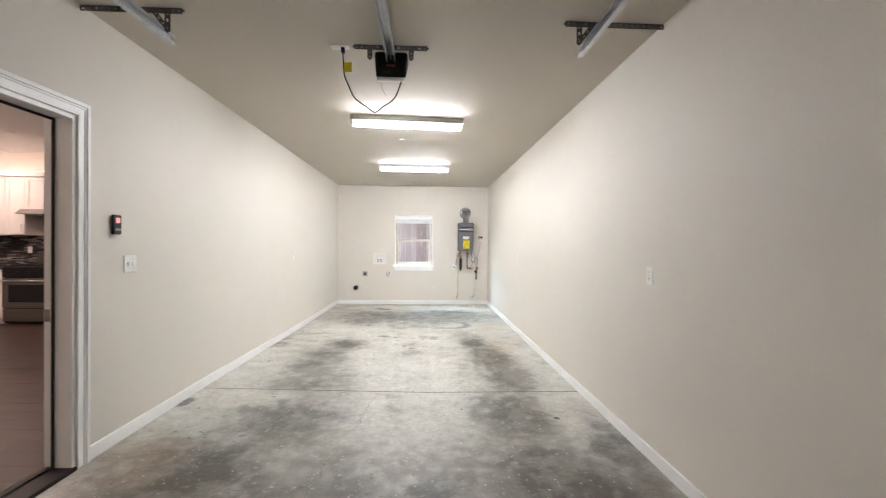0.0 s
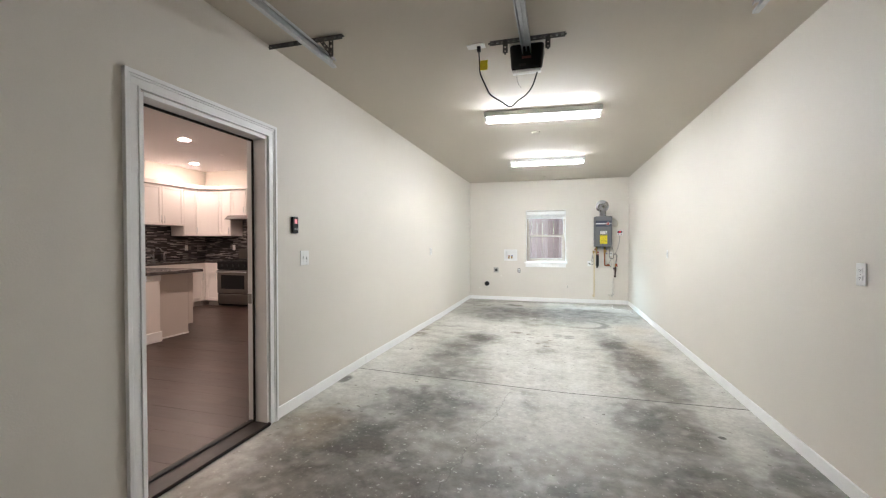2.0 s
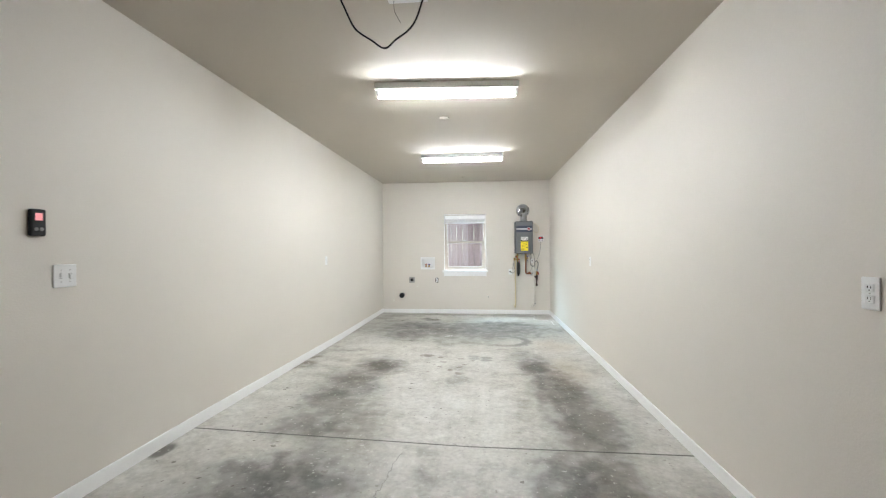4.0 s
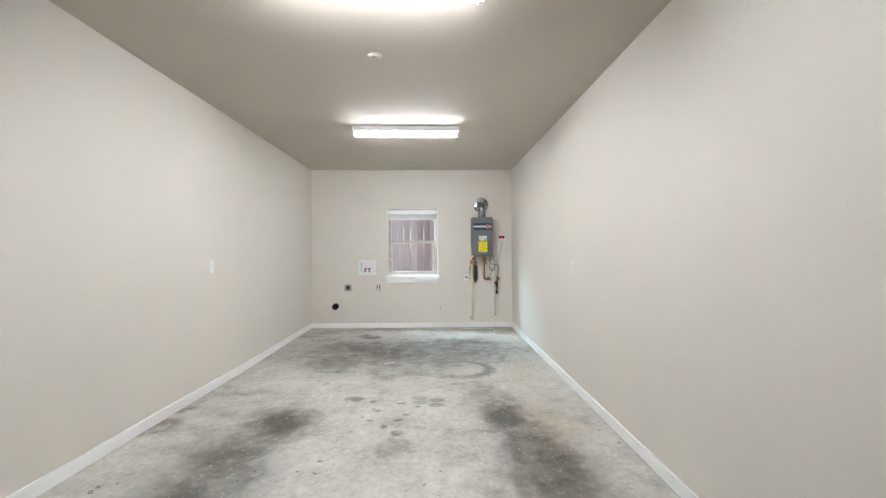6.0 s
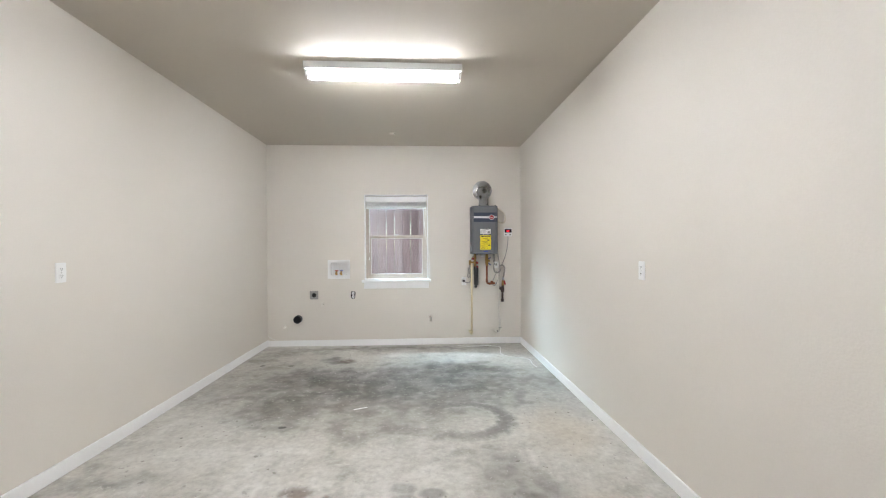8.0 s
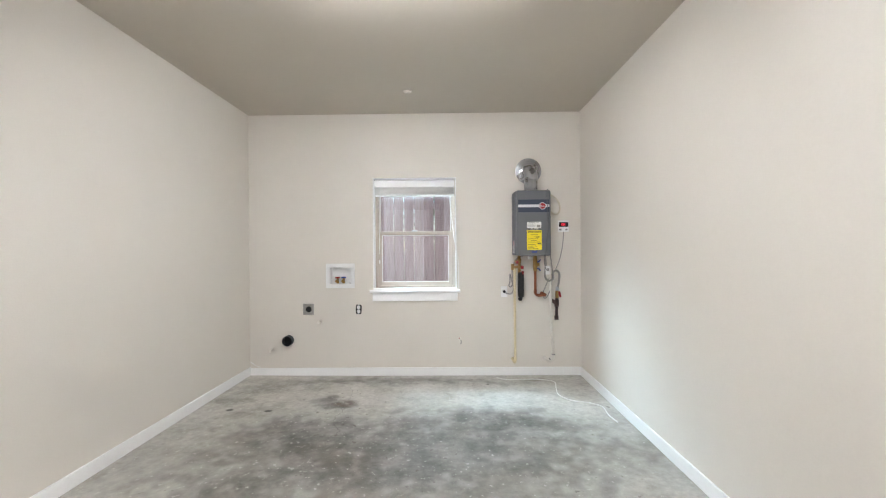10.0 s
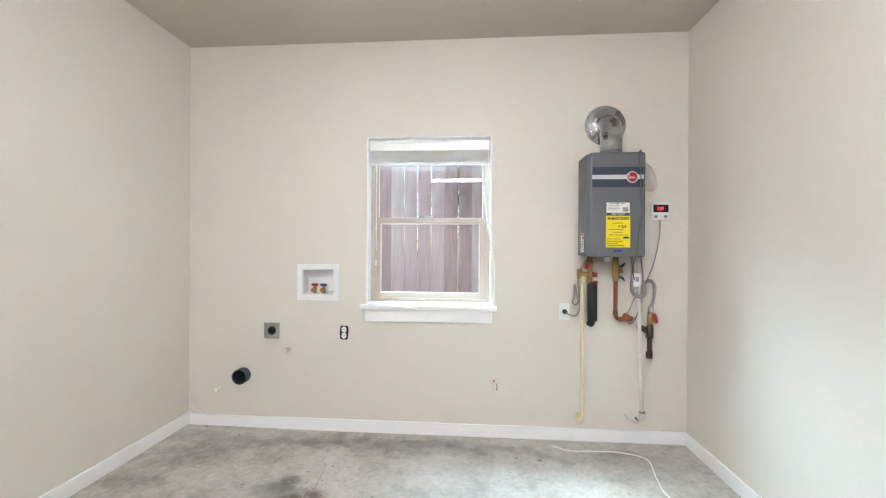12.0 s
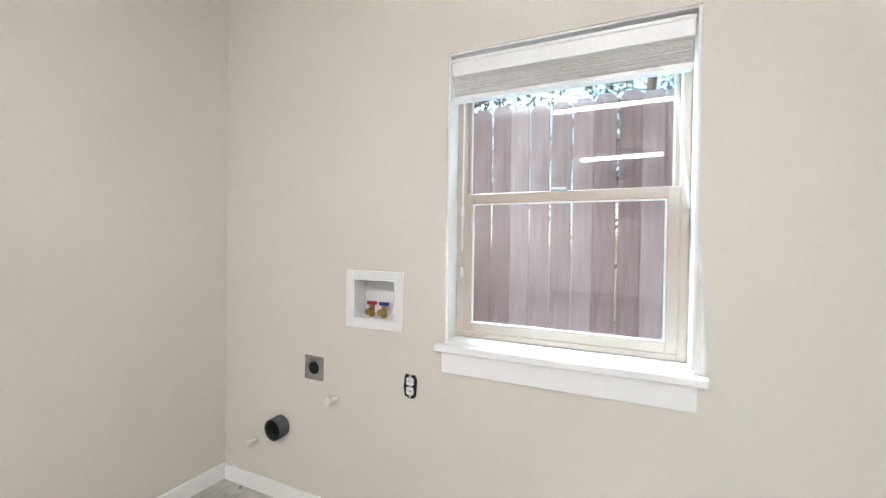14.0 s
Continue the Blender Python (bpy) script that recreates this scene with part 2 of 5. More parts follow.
    prints = spots(vec("ADD", flat, vec("MULTIPLY", near, (0.3, 0.3, 0.0))), ((0.16, 6.15, 0.07, 0.05, 1.0), (0.16, 6.04, 0.07, 0.05, 1.0), (0.0, 6.21, 0.07, 0.05, 0.7), (0.01, 6.10, 0.07, 0.05, 0.7),
                   (1.10, 3.24, 0.026, 0.022, 2.0), (-0.95, 7.03, 0.03, 0.02, 2.0), (-1.73, 8.68, 0.03, 0.02, 2.0), (-1.40, 8.66, 0.03, 0.02, 2.0), (-1.98, 3.50, 0.05, 0.10, 1.6)), 0.7)
    worn = mix(m, calc(m, "MINIMUM", calc(m, "MULTIPLY", prints, 0.5), 0.92), worn, (0.055, 0.050, 0.042))
    pits = calc(m, "MULTIPLY", ease(speck, 0.67, 0.72), ease(cloud, 0.44, 0.58))
    worn = mix(m, calc(m, "MULTIPLY", pits, 0.7), worn, (0.085, 0.068, 0.052))
    chips = calc(m, "MULTIPLY", ease(fleck, 0.62, 0.69), 0.5)
    worn = mix(m, chips, worn, (0.60, 0.59, 0.55))
    for x0, k, y0, y1 in ((-0.40, -0.16, 1.5, 3.75), (-0.80, 0.055, 7.9, 9.3)):
        line = calc(m, "MULTIPLY_ADD", calc(m, "SUBTRACT", 3.70 if y1 < 5 else 9.0, xyz.outputs["Y"]), k, x0)
        off = calc(m, "ABSOLUTE", calc(m, "MULTIPLY_ADD", calc(m, "SUBTRACT", blotch, 0.5), 0.28, calc(m, "SUBTRACT", xyz.outputs["X"], line)))
        worn = mix(m, calc(m, "MULTIPLY", calc(m, "MULTIPLY", ease(off, 0.006, 0.002), span(xyz.outputs["Y"], y0, y0 + 0.3, y1 - 0.1, y1)), 0.4), worn, (0.05, 0.047, 0.04))
    seam = ease(calc(m, "ABSOLUTE", calc(m, "SUBTRACT", xyz.outputs["Y"], 3.8405)), 0.012, 0.004)
    worn = mix(m, calc(m, "MULTIPLY", seam, 0.8), worn, (0.045, 0.042, 0.036))
    link(m, worn, principled(m).inputs["Base Color"])
    link(m, calc(m, "MULTIPLY_ADD", grain, 0.4, 0.38), principled(m).inputs["Roughness"])
    bump(m, calc(m, "MULTIPLY_ADD", grain, 0.6, calc(m, "MULTIPLY", fleck, 0.4)), 0.3, 0.004)
    return m


CONCRETE = concrete_material()


def plank_material():
    m = material("dark_brown_planks", (0.06, 0.035, 0.028), 0.32)
    principled(m).inputs["Specular IOR Level"].default_value = 0.3
    v = coords(m, (1.2, 16, 1))
    info = node(m, "ShaderNodeObjectInfo")
    n = node(m, "ShaderNodeTexNoise", Scale=3.0, Detail=6.0)
    link(m, v, n.inputs["Vector"])
    tone = ramp(m, calc(m, "MULTIPLY_ADD", n.outputs["Fac"], 0.5, calc(m, "MULTIPLY", info.outputs["Random"], 0.5)),
                [(0.2, (0.030, 0.018, 0.0145)), (0.8, (0.056, 0.035, 0.028))])
    link(m, tone, principled(m).inputs["Base Color"])
    link(m, calc(m, "MULTIPLY_ADD", n.outputs["Fac"], 0.2, 0.25), principled(m).inputs["Roughness"])
    bump(m, n.outputs["Fac"], 0.1, 0.001)
    return m


PLANK = plank_material()


def mosaic_material():
    """Backsplash of thin stone and glass strips in greys and browns."""
    m = material("strip_mosaic", (0.1, 0.1, 0.1), 0.3)
    t = node(m, "ShaderNodeTexCoord")
    s = node(m, "ShaderNodeSeparateXYZ")
    link(m, t.outputs["Object"], s.inputs[0])
    c = node(m, "ShaderNodeCombineXYZ")
    link(m, calc(m, "ADD", s.outputs["X"], s.outputs["Y"]), c.inputs[0])
    link(m, s.outputs["Z"], c.inputs[1])
    b = node(m, "ShaderNodeTexBrick", Scale=1.0)
    for key, value in (("Mortar Size", 0.0015), ("Brick Width", 0.14), ("Row Height", 0.021), ("Bias", 0.0)):
        b.inputs[key].default_value = value
    b.inputs["Color1"].default_value, b.inputs["Color2"].default_value = (0, 0, 0, 1), (1, 1, 1, 1)
    b.inputs["Mortar"].default_value = (0.3, 0.3, 0.3, 1)
    link(m, c.outputs[0], b.inputs["Vector"])
    link(m, ramp(m, b.outputs["Color"], [(0.0, (0.020, 0.016, 0.015)), (0.40, (0.045, 0.040, 0.040)), (0.68, (0.13, 0.125, 0.13)), (1.0, (0.50, 0.46, 0.43))]),
         principled(m).inputs["Base Color"])
    return m


MOSAIC = mosaic_material()


def fence_material():
    m = material("weathered_hazy_fence_wood", (0.3, 0.2, 0.18), 0.8)
    v = coords(m, (14, 14, 1.2))
    info = node(m, "ShaderNodeObjectInfo")
    n = node(m, "ShaderNodeTexNoise", Scale=2.0, Detail=7.0)
    big = node(m, "ShaderNodeTexNoise", Scale=0.35, Detail=3.0)
    link(m, v, n.inputs["Vector"])
    link(m, v, big.inputs["Vector"])
    f = calc(m, "MULTIPLY_ADD", n.outputs["Fac"], 0.45, calc(m, "MULTIPLY_ADD", info.outputs["Random"], 0.35, calc(m, "MULTIPLY", big.outputs["Fac"], 0.25)))
    # weathered board tones, paled and pinked for the haze of the window glass
    link(m, ramp(m, f, [(0.28, (0.16, 0.095, 0.092)), (0.52, (0.41, 0.275, 0.27)), (0.80, (0.64, 0.50, 0.495))]), principled(m).inputs["Base Color"])
    bump(m, n.outputs["Fac"], 0.4, 0.004)
    return m


FENCE = fence_material()
LEAF = varied("green_leaves", (0.07, 0.12, 0.035), 0.5, amount=0.5, scale=4, relief=0)
BARK = varied("brown_bark", (0.12, 0.085, 0.06), 0.85, amount=0.3, scale=10, relief=0.4, depth=0.01)
SOIL = varied("dry_soil", (0.22, 0.19, 0.15), 0.9, amount=0.3, scale=3, relief=0.4, depth=0.02)


# ---- mesh helpers ----
def box(bm, x0, x1, y0, y1, z0, z1, bevel=0.0, segments=2):
    made = bmesh.ops.create_cube(bm, size=1.0)["verts"]
    for v in made:
        v.co = Vector(((x0 + x1) / 2 + v.co.x * (x1 - x0), (y0 + y1) / 2 + v.co.y * (y1 - y0), (z0 + z1) / 2 + v.co.z * (z1 - z0)))
    if bevel:
        edges = list({e for v in made for e in v.link_edges})
        bmesh.ops.bevel(bm, geom=edges, offset=bevel, segments=segments, affect="EDGES", profile=0.5)


def boxed(x0, x1, y0, y1, z0, z1, bevel=0.0, segments=2):
    bm = bmesh.new()
    box(bm, x0, x1, y0, y1, z0, z1, bevel, segments)
    return bm


def tube(bm, points, radius, sides=12, caps=True):
    """A round bar along a line of points; radius may be one number or one a point."""
    pts = [Vector(p) for p in points]
    rings, side = [], None
    for i, p in enumerate(pts):
        d = (pts[min(i + 1, len(pts) - 1)] - pts[max(i - 1, 0)]).normalized()
        if side is None:
            side = d.orthogonal().normalized()
        side = (side - d * side.dot(d)).normalized()
        up = d.cross(side)
        r = radius[i] if isinstance(radius, (list, tuple)) else radius
        rings.append([bm.verts.new(p + (side * math.cos(a) + up * math.sin(a)) * r) for a in (2 * math.pi * k / sides for k in range(sides))])
    for a, b in zip(rings, rings[1:]):
        for k in range(sides):
            f = bm.faces.new((a[k], a[(k + 1) % sides], b[(k + 1) % sides], b[k]))
            f.smooth = True
    if caps:
        bm.faces.new(rings[0][::-1])
        bm.faces.new(rings[-1])


def tubed(points, radius, sides=12, caps=True):
    bm = bmesh.new()
    tube(bm, points, radius, sides, caps)
    return bm


def smooth_line(points, steps=8):
    """A Catmull-Rom line through the points."""
    p = [Vector(q) for q in points]
    p = [p[0] * 2 - p[1]] + p + [p[-1] * 2 - p[-2]]
    line = []
    for a, b, c, d in zip(p, p[1:], p[2:], p[3:]):
        for k in range(steps):
            t = k / steps
            line.append(0.5 * ((2 * b) + (c - a) * t + (2 * a - 5 * b + 4 * c - d) * t * t + (3 * b - a - 3 * c + d) * t ** 3))
    return line + [p[-2]]


def mesh_of(name, bm, mat):
    bmesh.ops.recalc_face_normals(bm, faces=bm.faces)
    data = bpy.data.meshes.new(name)
    bm.to_mesh(data)
    bm.free()
    data.materials.append(mat)
    return data


def part(name, bm, mat, parent=None, label=""):
    ob = new(name, mesh_of(name, bm, mat))
    if parent:
        ob.parent = parent
    return tagged(ob, label) if label else ob


def thing(name, label, category, group="", kind=""):
    return tagged(new(name), label, category, group, kind)


def structure(name, bm, mat, label, category):
    return tagged(part(name, bm, mat), label, category, kind="structure")


def plate(axis, at, thick, u0, u1, z0, z1, holes=()):
    """A wall in the plane axis = at, thick along that axis, with square holes (u0, u1, z0, z1) through it."""
    us = sorted({u0, u1, *(h[0] for h in holes), *(h[1] for h in holes)})
    zs = sorted({z0, z1, *(h[2] for h in holes), *(h[3] for h in holes)})
    bm, verts = bmesh.new(), {}

    def vert(u, z, s):
        if (u, z, s) not in verts:
            a = at + s * thick
            verts[u, z, s] = bm.verts.new((a, u, z) if axis == "x" else (u, a, z))
        return verts[u, z, s]

    solid = {(i, j): not any(h[0] <= (us[i] + us[i + 1]) / 2 <= h[1] and h[2] <= (zs[j] + zs[j + 1]) / 2 <= h[3] for h in holes)
             for i in range(len(us) - 1) for j in range(len(zs) - 1)}
    for (i, j), full in solid.items():
        if not full:
            continue
        q = [(us[i], zs[j]), (us[i + 1], zs[j]), (us[i + 1], zs[j + 1]), (us[i], zs[j + 1])]
        for s in (0, 1):
            bm.faces.new([vert(*c, s) for c in q])
        for k, (di, dj) in enumerate(((0, -1), (1, 0), (0, 1), (-1, 0))):
            if not solid.get((i + di, j + dj), False):
                a, b = q[k], q[(k + 1) % 4]
                bm.faces.new([vert(*a, 0), vert(*b, 0), vert(*b, 1), vert(*a, 1)])
    return bm


# ---- the garage ----
LEFT, RIGHT, FAR, NEAR, TOP = -2.025, 1.512, 9.623, -0.45, 2.795
KF, KTOP = 0.075, 2.95          # kitchen floor and ceiling
WIN = (-0.694, 0.197, 0.920, 2.112)
BOXH = (-1.16, -0.931, 0.981, 1.162)
DOOR = (1.555, 2.468, 0.0, 2.125)


def rise(x, y):
    """How far the slab climbs towards the house door."""
    side = min(max(-x / 2.0, 0.0), 1.0)
    along = 1.0 if y < 4.0 else max(0.25, 1.0 - (y - 4.0) / 4.0)
    return 0.055 * side * along


def slab(y0, y1):
    bm, grid = bmesh.new(), []
    nx, ny = 24, max(4, int((y1 - y0) / 0.16))
    for j in range(ny + 1):
        y = y0 + (y1 - y0) * j / ny
        grid.append([bm.verts.new((x, y, rise(x, y))) for x in (LEFT + (RIGHT - LEFT) * i / nx for i in range(nx + 1))])
    for a, b in zip(grid, grid[1:]):
        for i in range(nx):
            bm.faces.new((a[i], a[i + 1], b[i + 1], b[i]))
    rim = [e for e in bm.edges if e.is_boundary]
    low = bmesh.ops.extrude_edge_only(bm, edges=rim)["geom"]
    for v in (g for g in low if isinstance(g, bmesh.types.BMVert)):
        v.co.z -= 0.012
    return bm


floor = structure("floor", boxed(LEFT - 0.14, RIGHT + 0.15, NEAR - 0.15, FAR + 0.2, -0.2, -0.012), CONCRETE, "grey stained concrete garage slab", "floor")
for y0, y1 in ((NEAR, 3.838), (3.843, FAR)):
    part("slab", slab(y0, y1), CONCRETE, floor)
structure("wall_north", plate("y", FAR, 0.2, LEFT - 0.14, RIGHT + 0.15, -0.2, TOP, [WIN, BOXH]), PAINT, "cream painted wall with orange-peel texture", "wall")
structure("wall_west", plate("x", LEFT, -0.14, NEAR, FAR, -0.2, TOP, [(DOOR[0], DOOR[1], 0.0, DOOR[3])]), PAINT, "cream painted wall with a doorway", "wall")
structure("wall_east", plate("x", RIGHT, 0.15, NEAR, FAR, -0.2, TOP), PAINT, "plain cream painted garage wall", "wall")
structure("wall_south", plate("y", NEAR, -0.15, LEFT - 0.14, RIGHT + 0.15, -0.2, TOP), PAINT, "plain cream painted garage wall", "wall")
# unseen, added above the north wall so that it shades the fence
structure("sun_block_north", boxed(-8.0, 5.0, FAR, FAR + 0.2, TOP + 0.125, 5.6), PAINT, "unseen upper wall added to keep the sun off the fence", "wall")
structure("ceiling", boxed(LEFT - 0.14, RIGHT + 0.15, NEAR - 0.15, FAR + 0.2, TOP, TOP + 0.12), SHADED_CEILING_PAINT, "cream painted textured garage ceiling, shade put into its colour", "ceiling")


def baseboard(x0, x1, y0, y1, z0=0.0, z1=0.0):
    """z0, z1: the floor's height at its near and far end."""
    bm = boxed(x0, x1, y0, y1, 0.0, 0.088, 0.004)
    for v in bm.verts:
        v.co.z += z0 + (z1 - z0) * (v.co.y - y0) / (y1 - y0)
    return structure("baseboard", bm, TRIM, "white painted flat baseboard", "baseboard")


BT = 0.014
baseboard(LEFT, LEFT + BT, DOOR[1] + 0.092, 4.0, 0.055, 0.055)
baseboard(LEFT, LEFT + BT, 4.0, 7.0, 0.055, 0.014)
baseboard(LEFT, LEFT + BT, 7.0, FAR, 0.014, 0.014)
baseboard(LEFT, LEFT + BT, NEAR, DOOR[0] - 0.092, 0.055, 0.055)
baseboard(RIGHT - BT, RIGHT, NEAR, FAR)
baseboard(LEFT + BT, RIGHT - BT, FAR - BT, FAR, 0.004, 0.004)

# ---- the doorway to the kitchen ----
door = tagged(new("door_1"), "open doorway with white moulded casing and dark sill", "doorway", kind="structure")


def casing_leg(bm, y0, y1, z0, z1, flip):
    """One upright of moulded casing; flip: its thick edge lies at the high y."""
    for a, b, t in ((0.0, 0.022, 0.024), (0.022, 0.034, 0.017), (0.034, 0.070, 0.013), (0.070, 0.082, 0.018)):
        if flip:
            box(bm, LEFT, LEFT + t, y1 - b, y1 - a, z0, z1 - a, 0.002, 1)
        else:
            box(bm, LEFT, LEFT + t, y0 + a, y0 + b, z0, z1 - a, 0.002, 1)


CW = 0.09
for lo, hi, flip in ((DOOR[0] - CW, DOOR[0] - 0.008, False), (DOOR[1] + 0.008, DOOR[1] + CW, True)):
    bm = bmesh.new()
    casing_leg(bm, lo, hi, 0.05, DOOR[3] + CW, flip)
    part("casing", bm, TRIM, door)
bm = bmesh.new()
for a, b, t in ((0.0, 0.022, 0.0245), (0.022, 0.034, 0.0175), (0.034, 0.070, 0.0135), (0.070, 0.082, 0.0185)):
    box(bm, LEFT, LEFT + t, DOOR[0] - CW + a, DOOR[1] + CW - a, DOOR[3] + CW - b, DOOR[3] + CW - a, 0.002, 1)
part("casing", bm, TRIM, door)
for y0, y1 in ((DOOR[0] - 0.006, DOOR[0] + 0.016), (DOOR[1] - 0.016, DOOR[1] + 0.006)):
    part("jamb", boxed(LEFT - 0.155, LEFT + 0.004, y0, y1, 0.06, DOOR[3], 0.002, 1), TRIM, door)
part("jamb", boxed(LEFT - 0.155, LEFT + 0.004, DOOR[0] + 0.016, DOOR[1] - 0.016, DOOR[3] - 0.018, DOOR[3] + 0.006, 0.002, 1), TRIM, door)
for y0, y1 in ((DOOR[0] + 0.016, DOOR[0] + 0.028), (DOOR[1] - 0.028, DOOR[1] - 0.016)):
    part("seal", boxed(LEFT - 0.107, LEFT - 0.092, y0, y1, 0.07, DOOR[3] - 0.02, 0.003, 1), RUBBER, door, "black rubber weatherstrip")
part("seal", boxed(LEFT - 0.107, LEFT - 0.092, DOOR[0] + 0.016, DOOR[1] - 0.016, DOOR[3] - 0.032, DOOR[3] - 0.018, 0.003, 1), RUBBER, door, "black rubber weatherstrip")
part("strike_plate", boxed(LEFT - 0.150, LEFT - 0.120, DOOR[1] - 0.0185, DOOR[1] - 0.0155, 0.93, 1.0, 0.001, 1), PLATE_STEEL, door, "dull metal strike plate")
bm = boxed(LEFT - 0.16, LEFT + 0.022, DOOR[0] - 0.004, DOOR[1] + 0.004, 0.0, 0.077, 0.006)
for v in bm.verts:
    if v.co.z > 0.04 and v.co.x > LEFT - 0.05:
        v.co.z -= 0.002
sill = part("threshold", bm, BRONZE, door, "dark bronze door sill")
part("seal", boxed(LEFT - 0.135, LEFT - 0.105, DOOR[0] + 0.016, DOOR[1] - 0.016, 0.06, 0.088, 0.006), RUBBER, sill, "raised black sill gasket")

# ---- the ceiling lamps ----


def strip_light(x, y, turn):
    lamp = thing("fluorescent_light", "white two-tube fluorescent strip light, switched on, under the ceiling", "ceiling lamp", "garage strip lights")
    bm = boxed(-0.612, 0.612, -0.084, 0.084, -0.058, 0.0, 0.004)
    part("channel", bm, WHITE, lamp, "white steel channel")
    for dy in (-0.036, 0.036):
        part("tube", tubed([(-0.576, dy, -0.079), (0.576, dy, -0.079)], 0.019, 16), TUBE_GLOW, lamp, "lit fluorescent tube")
        for s in (-1, 1):
            bm = boxed(min(s * 0.576, s * 0.606), max(s * 0.576, s * 0.606), dy - 0.016, dy + 0.016, -0.103, -0.057, 0.005)
            part("socket", bm, WHITE, lamp)
    lamp.matrix_basis = pose(x, y, TOP, 0, 0, turn)
    return lamp


strip_light(-0.178, 7.150, 0.6)
strip_light(-0.182, 4.525, 4.0)


def ceiling_cap(x, y, r):
    cap = thing("sprinkler_cap", "small round cream cover plate on the ceiling", "ceiling cap", "ceiling cover plates")
    part("plate", tubed([(0, 0, 0), (0, 0, -0.006), (0, 0, -0.012), (0, 0, -0.014)], [r, r, r * 0.9, r * 0.5], 24), SHADED_CEILING_PAINT, cap)
    part("rim", tubed([(0, 0, -0.014), (0, 0, -0.017)], [r * 0.55, r * 0.5], 20), SHADED_CEILING_PAINT, cap)
    cap.matrix_basis = pose(x, y, TOP)


ceiling_cap(-0.282, 5.40, 0.055)
ceiling_cap(-0.254, 9.02, 0.042)

# ---- the door opener and its tracks ----


def perforated(bm, a, b, axis, width=0.034):
    """An angle iron from a to b (along x or z), built as rungs so that its holes go through."""
    n = max(3, int(abs(b[0] - a[0] if axis == "x" else b[2] - a[2]) / 0.035))
    t, w = 0.003, width / 2
    p, q = Vector(a), Vector(b)
    for s in (-1, 1):
        if axis == "x":
            box(bm, min(p.x, q.x), max(p.x, q.x), p.y - t, p.y, p.z + s * w * 0.66 - w * 0.34, p.z + s * w * 0.66 + w * 0.34)
        else:
            box(bm, p.x + s * w * 0.66 - w * 0.34, p.x + s * w * 0.66 + w * 0.34, p.y - t, p.y, min(p.z, q.z), max(p.z, q.z))
    for k in range(n + 1):
        c = p.lerp(q, k / n)
        if axis == "x":
            box(bm, c.x - 0.010, c.x + 0.010, p.y - t, p.y, c.z - w * 0.35, c.z + w * 0.35)
        else:
            box(bm, c.x - w * 0.35, c.x + w * 0.35, p.y - t, p.y, c.z - 0.010, c.z + 0.010)


opener = thing("garage_door_opener", "black garage door opener with white lens hanging from perforated angle iron", "door opener")
bm = bmesh.new()
box(bm, -0.352, -0.110, 2.93, 3.11, 2.592, 2.778, 0.022, 3)
for v in bm.verts:
    k = (v.co.z - 2.592) / 0.186
    v.co.x = -0.231 + (v.co.x + 0.231) * (0.88 + 0.12 * k)
    if v.co.y > 3.0 and k < 0.5:
        v.co.z += 0.085
part("housing", bm, BLACK, opener, "black plastic motor housing")
bm = boxed(-0.330, -0.132, 2.925, 2.975, 2.570, 2.592, 0.008)
for k in range(13):
    box(bm, -0.322 + k * 0.0148, -0.315 + k * 0.0148, 2.918, 2.93, 2.571, 2.590, 0.002, 1)
part("lens", bm, WHITE, opener, "ribbed white light lens")
part("badge", boxed(-0.262, -0.200, 2.9275, 2.9295, 2.668, 2.684), varied("dull_red_badge", (0.16, 0.05, 0.04), 0.4, relief=0), opener, "small dull red badge")
part("button_panel", boxed(-0.285, -0.235, 2.926, 2.9295, 2.618, 2.634, 0.001, 1), RUBBER, opener)
bm = bmesh.new()
perforated(bm, (-0.484, 2.878, 2.776), (0.028, 2.878, 2.776), "x")
box(bm, -0.484, 0.028, 2.878, 2.908, 2.788, 2.791)
part("ceiling_bracket", bm, PERFORATED, opener, "dark perforated angle iron")
for x in (-0.375, -0.085):
    bm = bmesh.new()
    perforated(bm, (x, 2.884, 2.70), (x, 2.884, 2.785), "z")
    part("hanger", bm, PERFORATED, opener, "dark perforated angle iron")
bm = bmesh.new()
box(bm, -0.262, -0.255, -0.40, 2.96, 2.70, 2.752)
box(bm, -0.207, -0.200, -0.40, 2.96, 2.70, 2.752)
box(bm, -0.262, -0.200, -0.40, 2.96, 2.752, 2.757)
box(bm, -0.236, -0.226, -0.40, 2.96, 2.716, 2.724)
part("rail", bm, STEEL, opener, "galvanised steel rail")
part("emergency_cord", tubed(smooth_line([(-0.30, 2.95, 2.572), (-0.298, 2.955, 2.53), (-0.285, 2.965, 2.50), (-0.27, 2.97, 2.475)]), 0.0012, 6), BLACK, opener)

plug = thing("ceiling_outlet", "white ceiling outlet with black power cord plugged in", "outlet")
part("plate", boxed(-0.655, -0.525, 2.885, 2.955, TOP - 0.008, TOP, 0.003), WHITE, plug)
part("plug", boxed(-0.582, -0.556, 2.905, 2.935, TOP - 0.045, TOP - 0.008, 0.005), BLACK, plug, "black plug")
cord = part("cord", tubed(smooth_line([(-0.569, 2.92, 2.752), (-0.566, 2.92, 2.70), (-0.560, 2.925, 2.60), (-0.535, 2.93, 2.535), (-0.500, 2.94, 2.46), (-0.47, 2.94, 2.425), (-0.41, 2.945, 2.385),
                                       (-0.345, 2.95, 2.345), (-0.29, 2.95, 2.385), (-0.23, 2.95, 2.425), (-0.19, 2.95, 2.48), (-0.155, 2.95, 2.58)]), 0.0045, 8), BLACK, plug, "black power cord")
